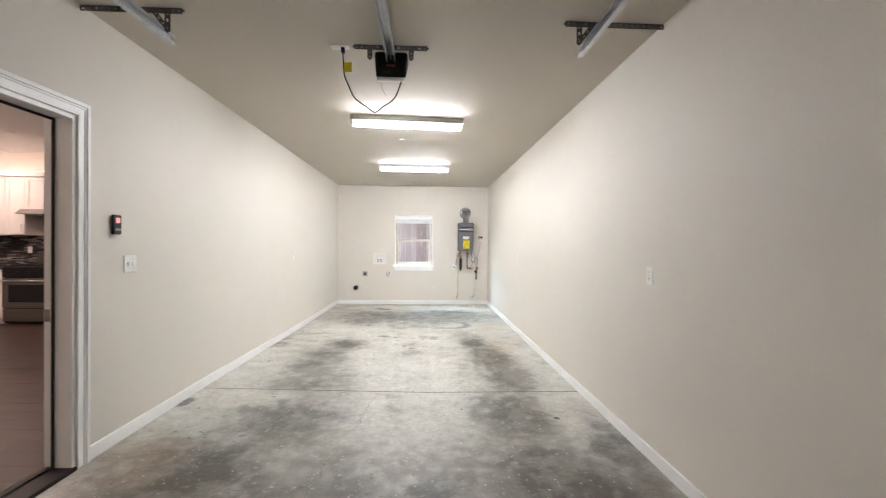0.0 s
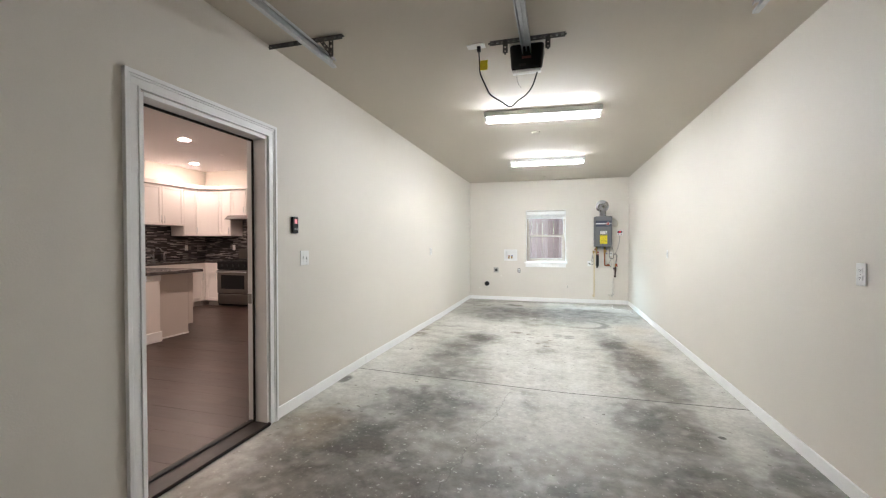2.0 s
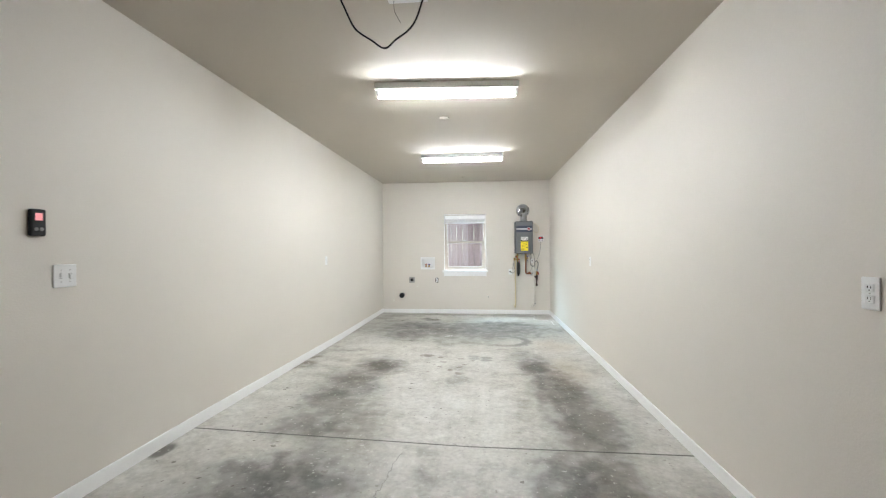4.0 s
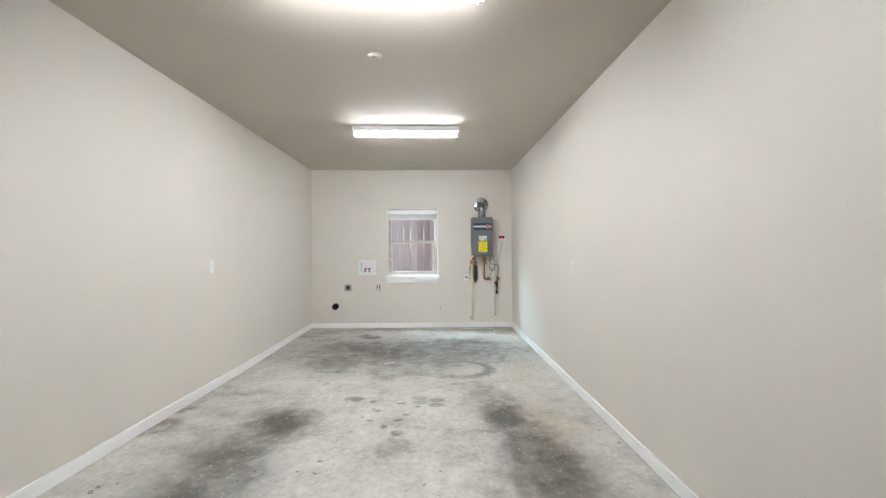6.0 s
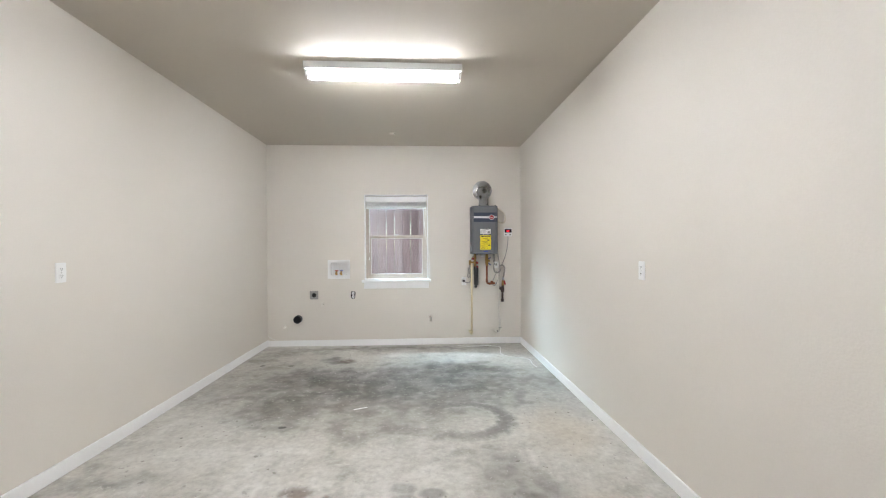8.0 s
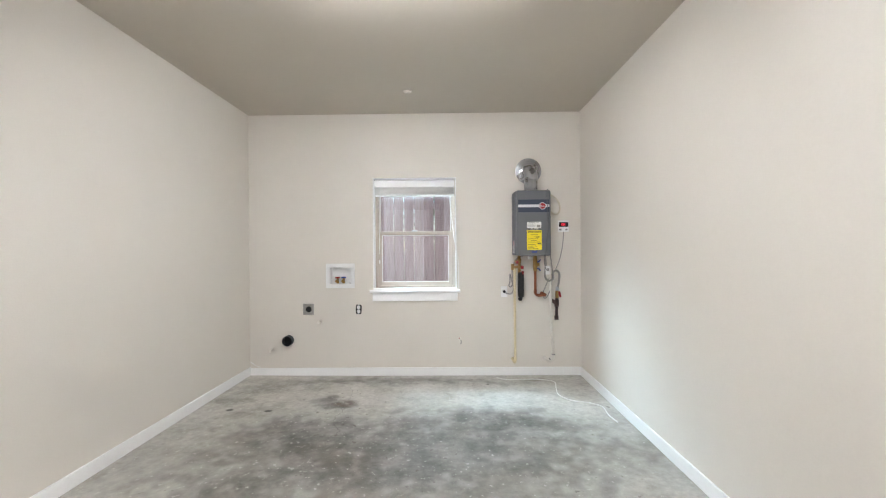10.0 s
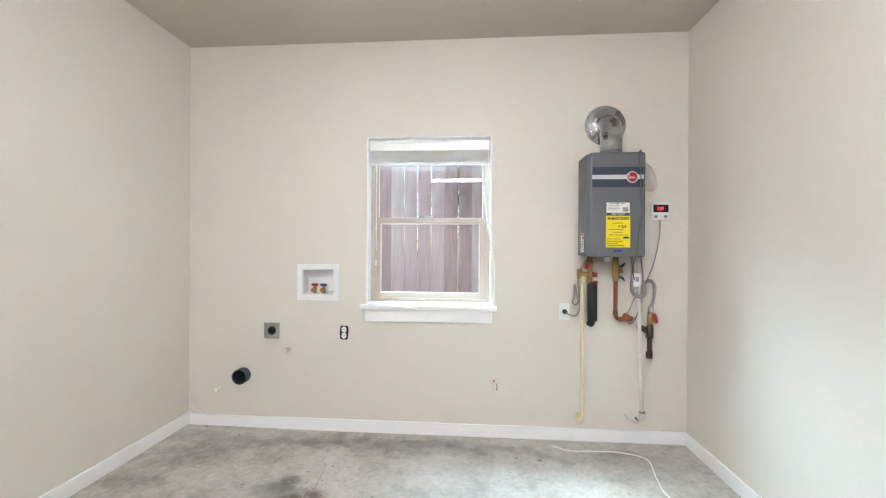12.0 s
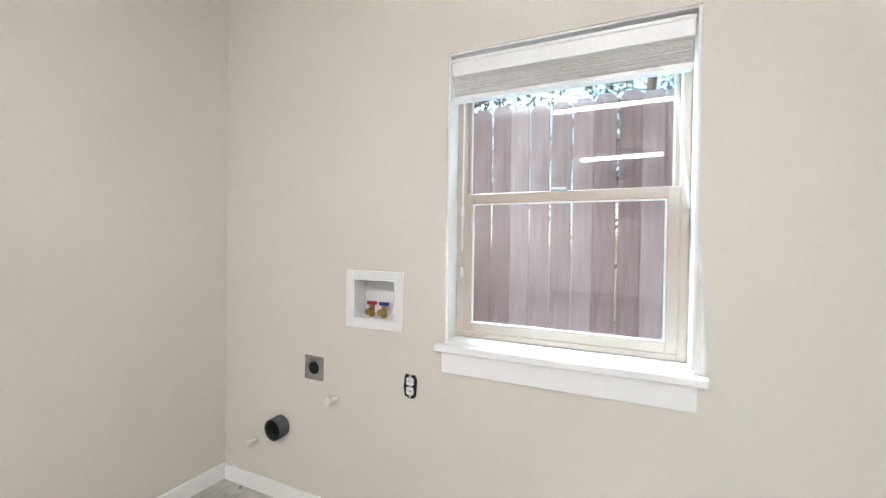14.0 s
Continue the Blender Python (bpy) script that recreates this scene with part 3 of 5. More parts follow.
part("tag", boxed(-0.560, -0.505, 2.918, 2.921, 2.615, 2.685, 0.001, 1), YELLOW, plug, "yellow warning tag")


def door_track(x, inner, wall):
    """A horizontal door track and the bracket that holds its end; inner: the side away from the wall."""
    tr = thing("garage_door_track", "galvanised steel overhead door track on a perforated bracket", "door track", "overhead door tracks")
    bm = bmesh.new()
    z = 2.672
    box(bm, x - 0.002, x + 0.002, -0.30, 2.655, z - 0.03, z + 0.03, 0.0015, 1)
    for s in (-1, 1):
        box(bm, min(x, x + inner * 0.03), max(x, x + inner * 0.03), -0.30, 2.655, z + s * 0.03 - 0.0015, z + s * 0.03 + 0.0015)
        box(bm, min(x + inner * 0.028, x + inner * 0.031), max(x + inner * 0.028, x + inner * 0.031), -0.30, 2.655, z + s * 0.022 - 0.008, z + s * 0.022 + 0.008)
    part("rail", bm, STEEL, tr, "galvanised steel channel")
    a, b = x - inner * 0.0, x + inner * 0.165
    bm = bmesh.new()
    lo, hi = sorted((wall, b))
    perforated(bm, (lo, 2.505, 2.776), (hi, 2.505, 2.776), "x")
    box(bm, lo, hi, 2.505, 2.535, 2.7885, 2.7915)
    part("ceiling_bracket", bm, PERFORATED, tr, "dark perforated angle iron")
    bm = bmesh.new()
    perforated(bm, (x + inner * 0.075, 2.512, 2.66), (x + inner * 0.075, 2.512, 2.785), "z")
    part("hanger", bm, PERFORATED, tr, "dark perforated angle iron")
    bm = bmesh.new()
    perforated(bm, (0, 0, -0.075), (0, 0, 0.075), "z", 0.026)
    for v in bm.verts:
        v.co = pose(x + inner * 0.03, 2.522, 2.726, 0, -inner * 38, 0) @ v.co
    part("brace", bm, PERFORATED, tr, "dark perforated angle iron")
    return tr


door_track(-1.60, 1, LEFT + 0.003)
door_track(1.05, -1, RIGHT - 0.003)

# ---- wall controls and outlets ----


def wall_plate(name, label, category, group, y, z, east, wide=0.072, kind="duplex"):
    """A white plate on the east or west garage wall, facing into the room."""
    ob = thing(name, label, category, group)
    h = 0.059
    part("plate", boxed(-wide / 2, wide / 2, -0.007, 0, -h, h, 0.004), WHITE, ob)
    if kind == "duplex":
        for dz in (-0.02, 0.02):
            rec = part("receptacle", boxed(-0.0165, 0.0165, -0.0095, -0.006, dz - 0.0145, dz + 0.0145, 0.004), WHITE, ob)
            for dx in (-0.006, 0.006):
                part("slot", boxed(dx - 0.0012, dx + 0.0012, -0.0102, -0.0092, dz - 0.002, dz + 0.007), BLACK, rec)
            part("slot", tubed([(0, -0.0102, dz - 0.008), (0, -0.0092, dz - 0.008)], 0.0022, 8), BLACK, rec)
        part("screw", tubed([(0, -0.0085, 0), (0, -0.0065, 0)], 0.0028, 8), PLATE_STEEL, ob)
    elif kind == "switches":
        for dx, tip in ((-0.023, 1), (0.023, -1)):
            bm = boxed(dx - 0.005, dx + 0.005, -0.014, -0.006, -0.011, 0.011, 0.002, 1)
            for v in bm.verts:
                if v.co.y < -0.01:
                    v.co.z += tip * 0.008
            part("toggle", bm, WHITE, ob)
            part("slot", boxed(dx - 0.0068, dx + 0.0068, -0.0076, -0.0066, -0.013, 0.013), GREY_CORD, ob)
            for dz in (-0.03, 0.03):
                part("screw", tubed([(dx, -0.0085, dz), (dx, -0.0065, dz)], 0.0026, 8), PLATE_STEEL, ob)
    ob.matrix_basis = pose(RIGHT if east else LEFT, y, z, 0, 0, -90 if east else 90)
    return ob


wall_plate("wall_outlet", "white duplex outlet plate on the cream wall", "outlet", "garage wall outlets", 2.622, 1.204, True)
wall_plate("wall_outlet", "white duplex outlet plate on the cream wall", "outlet", "garage wall outlets", 6.43, 1.203, True)
wall_plate("wall_outlet", "white duplex outlet plate on the cream wall", "outlet", "garage wall outlets", 6.425, 1.222, False)
wall_plate("light_switch", "white double light switch plate beside the doorway", "light switch", "", 2.914, 1.245, False, 0.116, "switches")
remote = thing("opener_control", "black door opener wall control with red lit display", "wall control")
part("housing", boxed(LEFT, LEFT + 0.022, 2.742, 2.812, 1.445, 1.575, 0.008), BLACK, remote)
part("display", boxed(LEFT + 0.0215, LEFT + 0.0235, 2.760, 2.794, 1.520, 1.556, 0.001, 1), emitter("red_lit_display", (0.8, 0.28, 0.30), 0.22), remote, "red lit display")
for y in (2.765, 2.789):
    part("button", tubed([(LEFT + 0.021, y, 1.478), (LEFT + 0.0245, y, 1.478)], 0.009, 12), GREY_CORD, remote)

# ---- the window and what lies outside ----
window = tagged(new("window_1"), "white and almond single-hung window with raised blind", "window", kind="structure")
wx0, wx1, wz0, wz1 = WIN
FY = FAR + 0.085           # inner face of the vinyl frame
for x0, x1 in ((wx0, wx0 + 0.012), (wx1 - 0.012, wx1)):
    part("jamb_liner", boxed(x0, x1, FAR + 0.003, FY + 0.07, wz0 + 0.012, wz1, 0.002, 1), TRIM, window)
part("jamb_liner", boxed(wx0 + 0.012, wx1 - 0.012, FAR + 0.003, FY + 0.07, wz1 - 0.010, wz1, 0.002, 1), TRIM, window)
part("window_sill", boxed(wx0 - 0.036, wx1 + 0.036, FAR - 0.035, FAR, wz0 - 0.036, wz0 - 0.002, 0.008, 3), TRIM, window, "white painted stool")
part("window_sill", boxed(wx0, wx1, FAR - 0.001, FY + 0.07, wz0 - 0.018, wz0 + 0.012, 0.003, 1), TRIM, window, "white painted stool")
part("apron", boxed(wx0 - 0.006, wx1 + 0.006, FAR - 0.017, FAR, wz0 - 0.122, wz0 - 0.036, 0.004), TRIM, window, "white painted apron board")
ix0, ix1, iz0, iz1 = wx0 + 0.012, wx1 - 0.012, wz0 + 0.012, wz1 - 0.010
frame_ob = part("window_frame", boxed(ix0, ix0 + 0.032, FY, FY + 0.075, iz0, iz1, 0.004, 1), VINYL, window, "almond vinyl frame")
for q in ((ix1 - 0.032, ix1, iz0, iz1), (ix0 + 0.032, ix1 - 0.032, iz1 - 0.03, iz1), (ix0 + 0.032, ix1 - 0.032, iz0, iz0 + 0.026)):
    part("window_frame", boxed(q[0], q[1], FY, FY + 0.075, q[2], q[3], 0.004, 1), VINYL, window, "almond vinyl frame")
MEET = 1.525


def sash(name, x0, x1, z0, z1, y, rail, stile, mat):
    bm = bmesh.new()
    for q in ((x0, x0 + stile, z0, z1), (x1 - stile, x1, z0, z1), (x0 + stile, x1 - stile, z0, z0 + rail), (x0 + stile, x1 - stile, z1 - rail, z1)):
        box(bm, q[0], q[1], y, y + 0.028, q[2], q[3], 0.003, 1)
    s = part(name, bm, mat, window)
    bead = bmesh.new()
    a, b, c, d = x0 + stile, x1 - stile, z0 + rail, z1 - rail
    for q in ((a, a + 0.006, c, d), (b - 0.006, b, c, d), (a, b, c, c + 0.006), (a, b, d - 0.006, d)):
        box(bead, q[0], q[1], y + 0.004, y + 0.012, q[2], q[3])
    part("glazing_bead", bead, WHITE, s, "white glazing bead")
    pane = part("pane", boxed(a, b, y + 0.012, y + 0.015, c, d), GLASS, s, "clear glass")
    pane.visible_shadow = False
    pane = part("pane", boxed(a, b, y + 0.024, y + 0.027, c, d), GLASS, s, "clear glass")
    pane.visible_shadow = False
    return s


sash("upper_sash", ix0 + 0.032, ix1 - 0.032, MEET - 0.012, iz1 - 0.03, FY + 0.040, 0.022, 0.014, VINYL)
lower = sash("lower_sash", ix0 + 0.020, ix1 - 0.020, iz0 + 0.02, MEET + 0.018, FY + 0.004, 0.042, 0.050, VINYL)
part("sash_lock", boxed(-0.285, -0.225, FY - 0.012, FY + 0.012, MEET + 0.016, MEET + 0.030, 0.005), STEEL, lower, "bright metal sash lock")

SLAT = varied("white_blind_slat", (0.86, 0.85, 0.83), 0.45, amount=0.05, scale=9, relief=0.04)
blind = thing("window_blind", "white faux-wood blind pulled up, cords hanging", "window blind")
bx0, bx1 = wx0 + 0.024, wx1 - 0.022
part("valance", boxed(bx0 - 0.004, bx1 + 0.004, FAR - 0.010, FAR + 0.002, 2.008, 2.082, 0.005), TRIM, blind, "white valance")
part("valance", boxed(bx0 - 0.004, bx1 + 0.004, FAR - 0.015, FAR - 0.009, 2.064, 2.078, 0.002, 1), TRIM, blind, "white valance")
part("head_rail", boxed(bx0, bx1, FAR + 0.004, FAR + 0.050, 2.035, 2.086, 0.004), TRIM, blind)
random.seed(4)
for k in range(13):
    z = 1.936 + k * 0.0064
    dy, tilt = random.uniform(-0.003, 0.003), random.uniform(-0.0015, 0.0015)
    bm = boxed(bx0 + random.uniform(0, 0.003), bx1 - random.uniform(0, 0.003), FAR + 0.002 + dy, FAR + 0.047 + dy, z, z + 0.0032, 0.001, 1)
    for v in bm.verts:
        v.co.z += tilt * (v.co.x + 0.25) / 0.43
    part("slat", bm, SLAT, blind)
part("bottom_rail", boxed(bx0, bx1, FAR + 0.000, FAR + 0.048, 1.914, 1.932, 0.004), TRIM, blind, "white bottom rail")
for x in (bx0 + 0.09, -0.25, bx1 - 0.09):
    part("ladder_cord", tubed(smooth_line([(x, FAR - 0.001, 2.02), (x + 0.008, FAR - 0.004, 1.98), (x - 0.008, FAR - 0.004, 1.95), (x, FAR - 0.002, 1.915)]), 0.002, 6), SLAT, blind)
part("tilt_wand", tubed([(bx0 + 0.045, FAR + 0.012, 2.02), (bx0 + 0.044, FAR + 0.014, 1.30)], 0.0035, 8), WHITE, blind, "thin clear tilt wand")
for z in (1.465, 1.215):
    part("wand_end", tubed([(bx0 + 0.044, FAR + 0.014, z + 0.02), (bx0 + 0.044, FAR + 0.014, z - 0.02)], [0.005, 0.007], 10), WHITE, blind)
for s in (0.0, 0.006):
    part("lift_cord", tubed(smooth_line([(0.115 + s, FAR + 0.013, 2.02), (0.135 + s, FAR + 0.012, 1.78), (0.158 + s, FAR + 0.006, 1.55), (0.192 + s, FAR - 0.006, 1.33),
                                         (0.212 + s, FAR - 0.012, 1.18), (0.214 + s, FAR - 0.036, 0.93)]), 0.0018, 6), WHITE, blind, "white lift cord")

structure("ground", boxed(-400, 400, FAR + 0.21, 700, -0.30, -0.10), SOIL, "dry bare soil outside the window", "ground")
fence = thing("wooden_fence", "weathered dog-eared board fence close behind the window, glass haze put into its colour", "fence")
FNY = 10.86
random.seed(7)
pitch = 0.136
for k in range(-22, 24):
    x = -0.29 + k * pitch
    w = 0.0668 + random.uniform(-0.0022, 0.0010)
    h = 2.285 + random.uniform(-0.012, 0.012)
    lean = random.uniform(-0.004, 0.004)
    bm = bmesh.new()
    prof = [(-w, -0.12), (w, -0.12), (w, h - 0.035), (w - 0.03, h), (-w + 0.03, h), (-w, h - 0.035)]
    inset = [(-w + 0.006, -0.12), (w - 0.006, -0.12), (w - 0.006, h - 0.038), (w - 0.033, h - 0.006), (-w + 0.033, h - 0.006), (-w + 0.006, h - 0.038)]
    front = [bm.verts.new((px + lean * pz, -0.004, pz)) for px, pz in prof]
    face_ring = [bm.verts.new((px + lean * pz, -0.010, pz)) for px, pz in inset]
    rear = [bm.verts.new((v.co.x, 0.009, v.co.z)) for v in front]
    bm.faces.new(face_ring)
    bm.faces.new(rear[::-1])
    for i in range(6):
        bm.faces.new((face_ring[i], face_ring[(i + 1) % 6], front[(i + 1) % 6], front[i]))
        bm.faces.new((front[i], rear[i], rear[(i + 1) % 6], front[(i + 1) % 6]))
    b = part("board", bm, FENCE, fence)
    b.matrix_basis = pose(x, FNY + random.uniform(-0.007, 0.007), 0)
for z in (0.35, 1.95):
    part("rail", boxed(-3.4, 3.0, FNY + 0.012, FNY + 0.052, z - 0.045, z + 0.045, 0.004, 1), FENCE, fence)


def tree(x, y, height, spread, seed):
    random.seed(seed)
    t = thing("tree", "leafy green garden tree beyond the fence", "tree", "trees beyond the fence")
    trunk = bmesh.new()
    tube(trunk, smooth_line([(0, 0, -0.15), (0.06, 0.02, height * 0.3), (-0.04, 0.05, height * 0.6), (0.02, 0, height * 0.9)], 4), [0.14 - 0.008 * i for i in range(13)], 10)
    for k in range(9):
        a, z = random.uniform(0, 6.28), height * random.uniform(0.25, 0.75)
        r = spread * random.uniform(0.5, 0.9)
        tube(trunk, [(0, 0, z), (math.cos(a) * r * 0.5, math.sin(a) * r * 0.5, z + r * 0.35), (math.cos(a) * r, math.sin(a) * r, z + r * 0.55)], [0.05, 0.03, 0.012], 6)
    part("trunk", trunk, BARK, t)
    verts, faces = [], []
    clumps = [(random.gauss(0, spread * 0.45), random.gauss(0, spread * 0.45), height * random.uniform(0.28, 1.0)) for _ in range(60)]
    for cx, cy, cz in clumps:
        for _ in range(70):
            c = Vector((random.gauss(cx, 0.22), random.gauss(cy, 0.22), random.gauss(cz, 0.18)))
            u = Vector((random.gauss(0, 1), random.gauss(0, 1), random.gauss(0, 1))).normalized()
            v = u.orthogonal().normalized()
            s = random.uniform(0.03, 0.06)
            i = len(verts)
            verts += [c - u * s, c + v * s * 0.45, c + u * s, c - v * s * 0.45]
            faces.append((i, i + 1, i + 2, i + 3))
    data = bpy.data.meshes.new("crown")
    data.from_pydata([tuple(v) for v in verts], [], faces)
    data.materials.append(LEAF)
    crown = new("crown", data)
    crown.parent = t
    t.matrix_basis = pose(x, y, -0.10)


tree(-2.6, 13.2, 3.9, 1.5, 11)
tree(0.2, 13.6, 4.3, 1.6, 12)
tree(2.4, 13.0, 3.7, 1.4, 13)

# ---- things on the far wall ----
wbox = thing("washer_outlet_box", "white recessed washer outlet box with red and blue valves", "outlet box")
bm = bmesh.new()
ox0, ox1, oz0, oz1 = -1.200, -0.892, 0.940, 1.202
hx0, hx1, hz0, hz1 = BOXH
for q in ((ox0, hx0, oz0, oz1), (hx1, ox1, oz0, oz1), (hx0, hx1, oz0, hz0), (hx0, hx1, hz1, oz1)):
    box(bm, q[0], q[1], FAR - 0.006, FAR, q[2], q[3], 0.0015, 1)
part("face_frame", bm, WHITE, wbox)
bm = bmesh.new()
box(bm, hx0 + 0.001, hx0 + 0.005, FAR - 0.004, FAR + 0.09, hz0, hz1)
box(bm, hx1 - 0.005, hx1 - 0.001, FAR - 0.004, FAR + 0.09, hz0, hz1)
box(bm, hx0 + 0.005, hx1 - 0.005, FAR - 0.004, FAR + 0.09, hz0 + 0.001, hz0 + 0.005)
box(bm, hx0 + 0.005, hx1 - 0.005, FAR - 0.004, FAR + 0.09, hz1 - 0.005, hz1 - 0.001)
box(bm, hx0, hx1, FAR + 0.09, FAR + 0.095, hz0, hz1)
part("recess", bm, WHITE, wbox)
for x, mat, lab in ((-1.088, RED, "red valve handle"), (-1.022, BLUE, "blue valve handle")):
    bm = tubed([(x, FAR + 0.045, hz0 + 0.003), (x, FAR + 0.045, hz0 + 0.062)], [0.014, 0.012], 12)
    tube(bm, [(x, FAR + 0.045, hz0 + 0.035), (x - 0.004, FAR + 0.012, hz0 + 0.030)], [0.013, 0.015], 12)
    valve = part("valve", bm, BRASS, wbox, "brass valve")
    part("handle", boxed(x - 0.024, x + 0.024, FAR + 0.035, FAR + 0.055, hz0 + 0.060, hz0 + 0.076, 0.004), mat, valve, lab)
part("drain_cap", tubed([(-0.965, FAR + 0.05, hz0 + 0.004), (-0.965, FAR + 0.05, hz0 + 0.02)], [0.022, 0.018], 14), WHITE, wbox)

dryer = thing("dryer_outlet", "square steel dryer outlet plate with black socket", "outlet")
part("plate", boxed(-1.448, -1.332, FAR - 0.005, FAR, 0.657, 0.773, 0.002, 1), PLATE_STEEL, dryer)
part("socket", tubed([(-1.388, FAR - 0.009, 0.715), (-1.388, FAR - 0.004, 0.715)], [0.029, 0.031], 20), BLACK, dryer, "black round socket")
for x, z in ((-1.415, 0.745), (-1.362, 0.745), (-1.415, 0.684), (-1.362, 0.684)):
    part("screw", tubed([(x, FAR - 0.007, z), (x, FAR - 0.004, z)], 0.004, 8), STEEL, dryer)


def hollow_pipe(points, r, wall):
    bm = bmesh.new()
    p = [Vector(q) for q in points]
    tube(bm, p, r, 24, False)
    tube(bm, p, r - wall, 24, False)
    d = (p[0] - p[1]).normalized()
    n = len(p) * 24
    bm.verts.ensure_lookup_table()
    for k in range(24):
        bm.faces.new((bm.verts[k], bm.verts[(k + 1) % 24], bm.verts[n + (k + 1) % 24], bm.verts[n + k]))
    return bm


duct = thing("dryer_vent_pipe", "dark grey dryer vent pipe stub in the wall", "vent pipe")
part("pipe", hollow_pipe([(-1.602, FAR - 0.062, 0.386), (-1.602, FAR + 0.01, 0.388)], 0.054, 0.003), DARK_GREY, duct)
# black sleeve and disc added for the shade inside the pipe
part("inner_shade", hollow_pipe([(-1.602, FAR - 0.056, 0.386), (-1.602, FAR - 0.004, 0.388)], 0.0506, 0.001), BLACK, duct, "shade inside the pipe, drawn as a black surface")
part("end_shade", tubed([(-1.602, FAR - 0.004, 0.388), (-1.602, FAR - 0.001, 0.388)], 0.051, 24), BLACK, duct, "shade inside the pipe, drawn as a black surface")
for x, z, r, d in ((-1.262, 0.586, 0.018, 0.05), (-1.778, 0.282, 0.014, 0.05)):
    stub = thing("pipe_stub", "short white capped pipe stub in the wall", "pipe stub", "capped pipe stubs")
    part("pipe", tubed([(x, FAR, z), (x - 0.004, FAR - d, z - 0.003)], r * 0.8, 14), WHITE_PIPE, stub)
    part("cap", tubed([(x - 0.003, FAR - d + 0.018, z - 0.002), (x - 0.004, FAR - d - 0.004, z - 0.003), (x - 0.004, FAR - d - 0.008, z - 0.003)], [r, r, r * 0.7], 14), WHITE_PIPE, stub)
bare = thing("bare_outlet", "duplex outlet without its cover plate in a ragged cutout", "outlet")
random.seed(5)
# ragged black sheet on the wall, for the shade within the cutout
bm = bmesh.new()
ring = [bm.verts.new((-0.852 + 0.031 * math.copysign(min(1, abs(math.cos(a)) * 1.25), math.cos(a)) + random.uniform(-0.002, 0.002), FAR - 0.0025,
                      0.712 + 0.05 * math.copysign(min(1, abs(math.sin(a)) * 1.2), math.sin(a)) + random.uniform(-0.002, 0.002))) for a in (2 * math.pi * k / 26 for k in range(26))]
face = bm.faces.new(ring)
bmesh.ops.extrude_face_region(bm, geom=[face])
for v in bm.verts[26:]:
    v.co.y = FAR
part("opening_shade", bm, BLACK, bare, "shade of the box opening, drawn as a black sheet")
for dz in (-0.021, 0.021):
    rec = part("receptacle", boxed(-0.869, -0.835, FAR - 0.008, FAR - 0.002, 0.712 + dz - 0.0165, 0.712 + dz + 0.0165, 0.005), WHITE, bare)
    for dx in (-0.006, 0.006):
        part("slot", boxed(-0.852 + dx - 0.0012, -0.852 + dx + 0.0012, FAR - 0.009, FAR - 0.0078, 0.712 + dz - 0.002, 0.712 + dz + 0.007), BLACK, rec)
part("yoke", boxed(-0.858, -0.846, FAR - 0.0045, FAR - 0.0025, 0.662, 0.762, 0.001, 1), STEEL, bare, "metal yoke")
for x, z in ((-0.831, 0.748), (-0.853, 0.664)):
    part("ear", boxed(x - 0.01, x + 0.01, FAR - 0.004, FAR - 0.0025, z - 0.005, z + 0.005), RUBBER, bare)

stop = thing("water_stop", "small white shutoff stub with a loose end", "pipe stub")
part("pipe", tubed(smooth_line([(0.224, FAR, 0.405), (0.222, FAR - 0.03, 0.404), (0.220, FAR - 0.045, 0.396), (0.221, FAR - 0.046, 0.345)], 5), 0.008, 10), WHITE_PIPE, stop)
part("valve", boxed(0.206, 0.238, FAR - 0.052, FAR - 0.028, 0.392, 0.418, 0.005), WHITE_PIPE, stop)
part("knob", tubed([(0.216, FAR - 0.052, 0.410), (0.216, FAR - 0.058, 0.410)], [0.007, 0.005], 10), RED, stop, "small red knob")
part("tail", tubed(smooth_line([(0.221, FAR - 0.046, 0.36), (0.236, FAR - 0.04, 0.348), (0.238, FAR - 0.036, 0.375), (0.23, FAR - 0.034, 0.39)], 5), 0.004, 8), GREY_CORD, stop)

cable = thing("white_cable", "thin white cable lying loose on the concrete floor", "cable")
part("wire", tubed(smooth_line([(0.60, 9.53, 0.005), (0.70, 9.47, 0.005), (0.85, 9.475, 0.005), (1.02, 9.475, 0.005), (1.16, 9.40, 0.005), (1.13, 9.20, 0.005), (1.11, 9.03, 0.005),
                                (1.18, 8.90, 0.005), (1.33, 8.83, 0.005), (1.40, 8.74, 0.005), (1.385, 8.58, 0.005), (1.40, 8.44, 0.005)]), 0.0045, 8), WHITE, cable)
wire = thing("white_wire", "short white wire poking from the corner above the baseboard", "cable")
part("lead", tubed(smooth_line([(-2.015, FAR - 0.004, 0.155), (-1.995, FAR - 0.012, 0.145), (-1.95, FAR - 0.016, 0.118), (-1.90, FAR - 0.018, 0.100)]), 0.003, 6), WHITE, wire)

strip = thing("plastic_strip", "short white plastic strip lying on the concrete floor", "debris")
part("piece", boxed(-0.37, -0.25, -0.006, 0.006, 0.0, 0.004, 0.001, 1), WHITE, strip)
strip.matrix_basis = pose(-0.13, 7.49, 0.0055, 0, 0, 24)

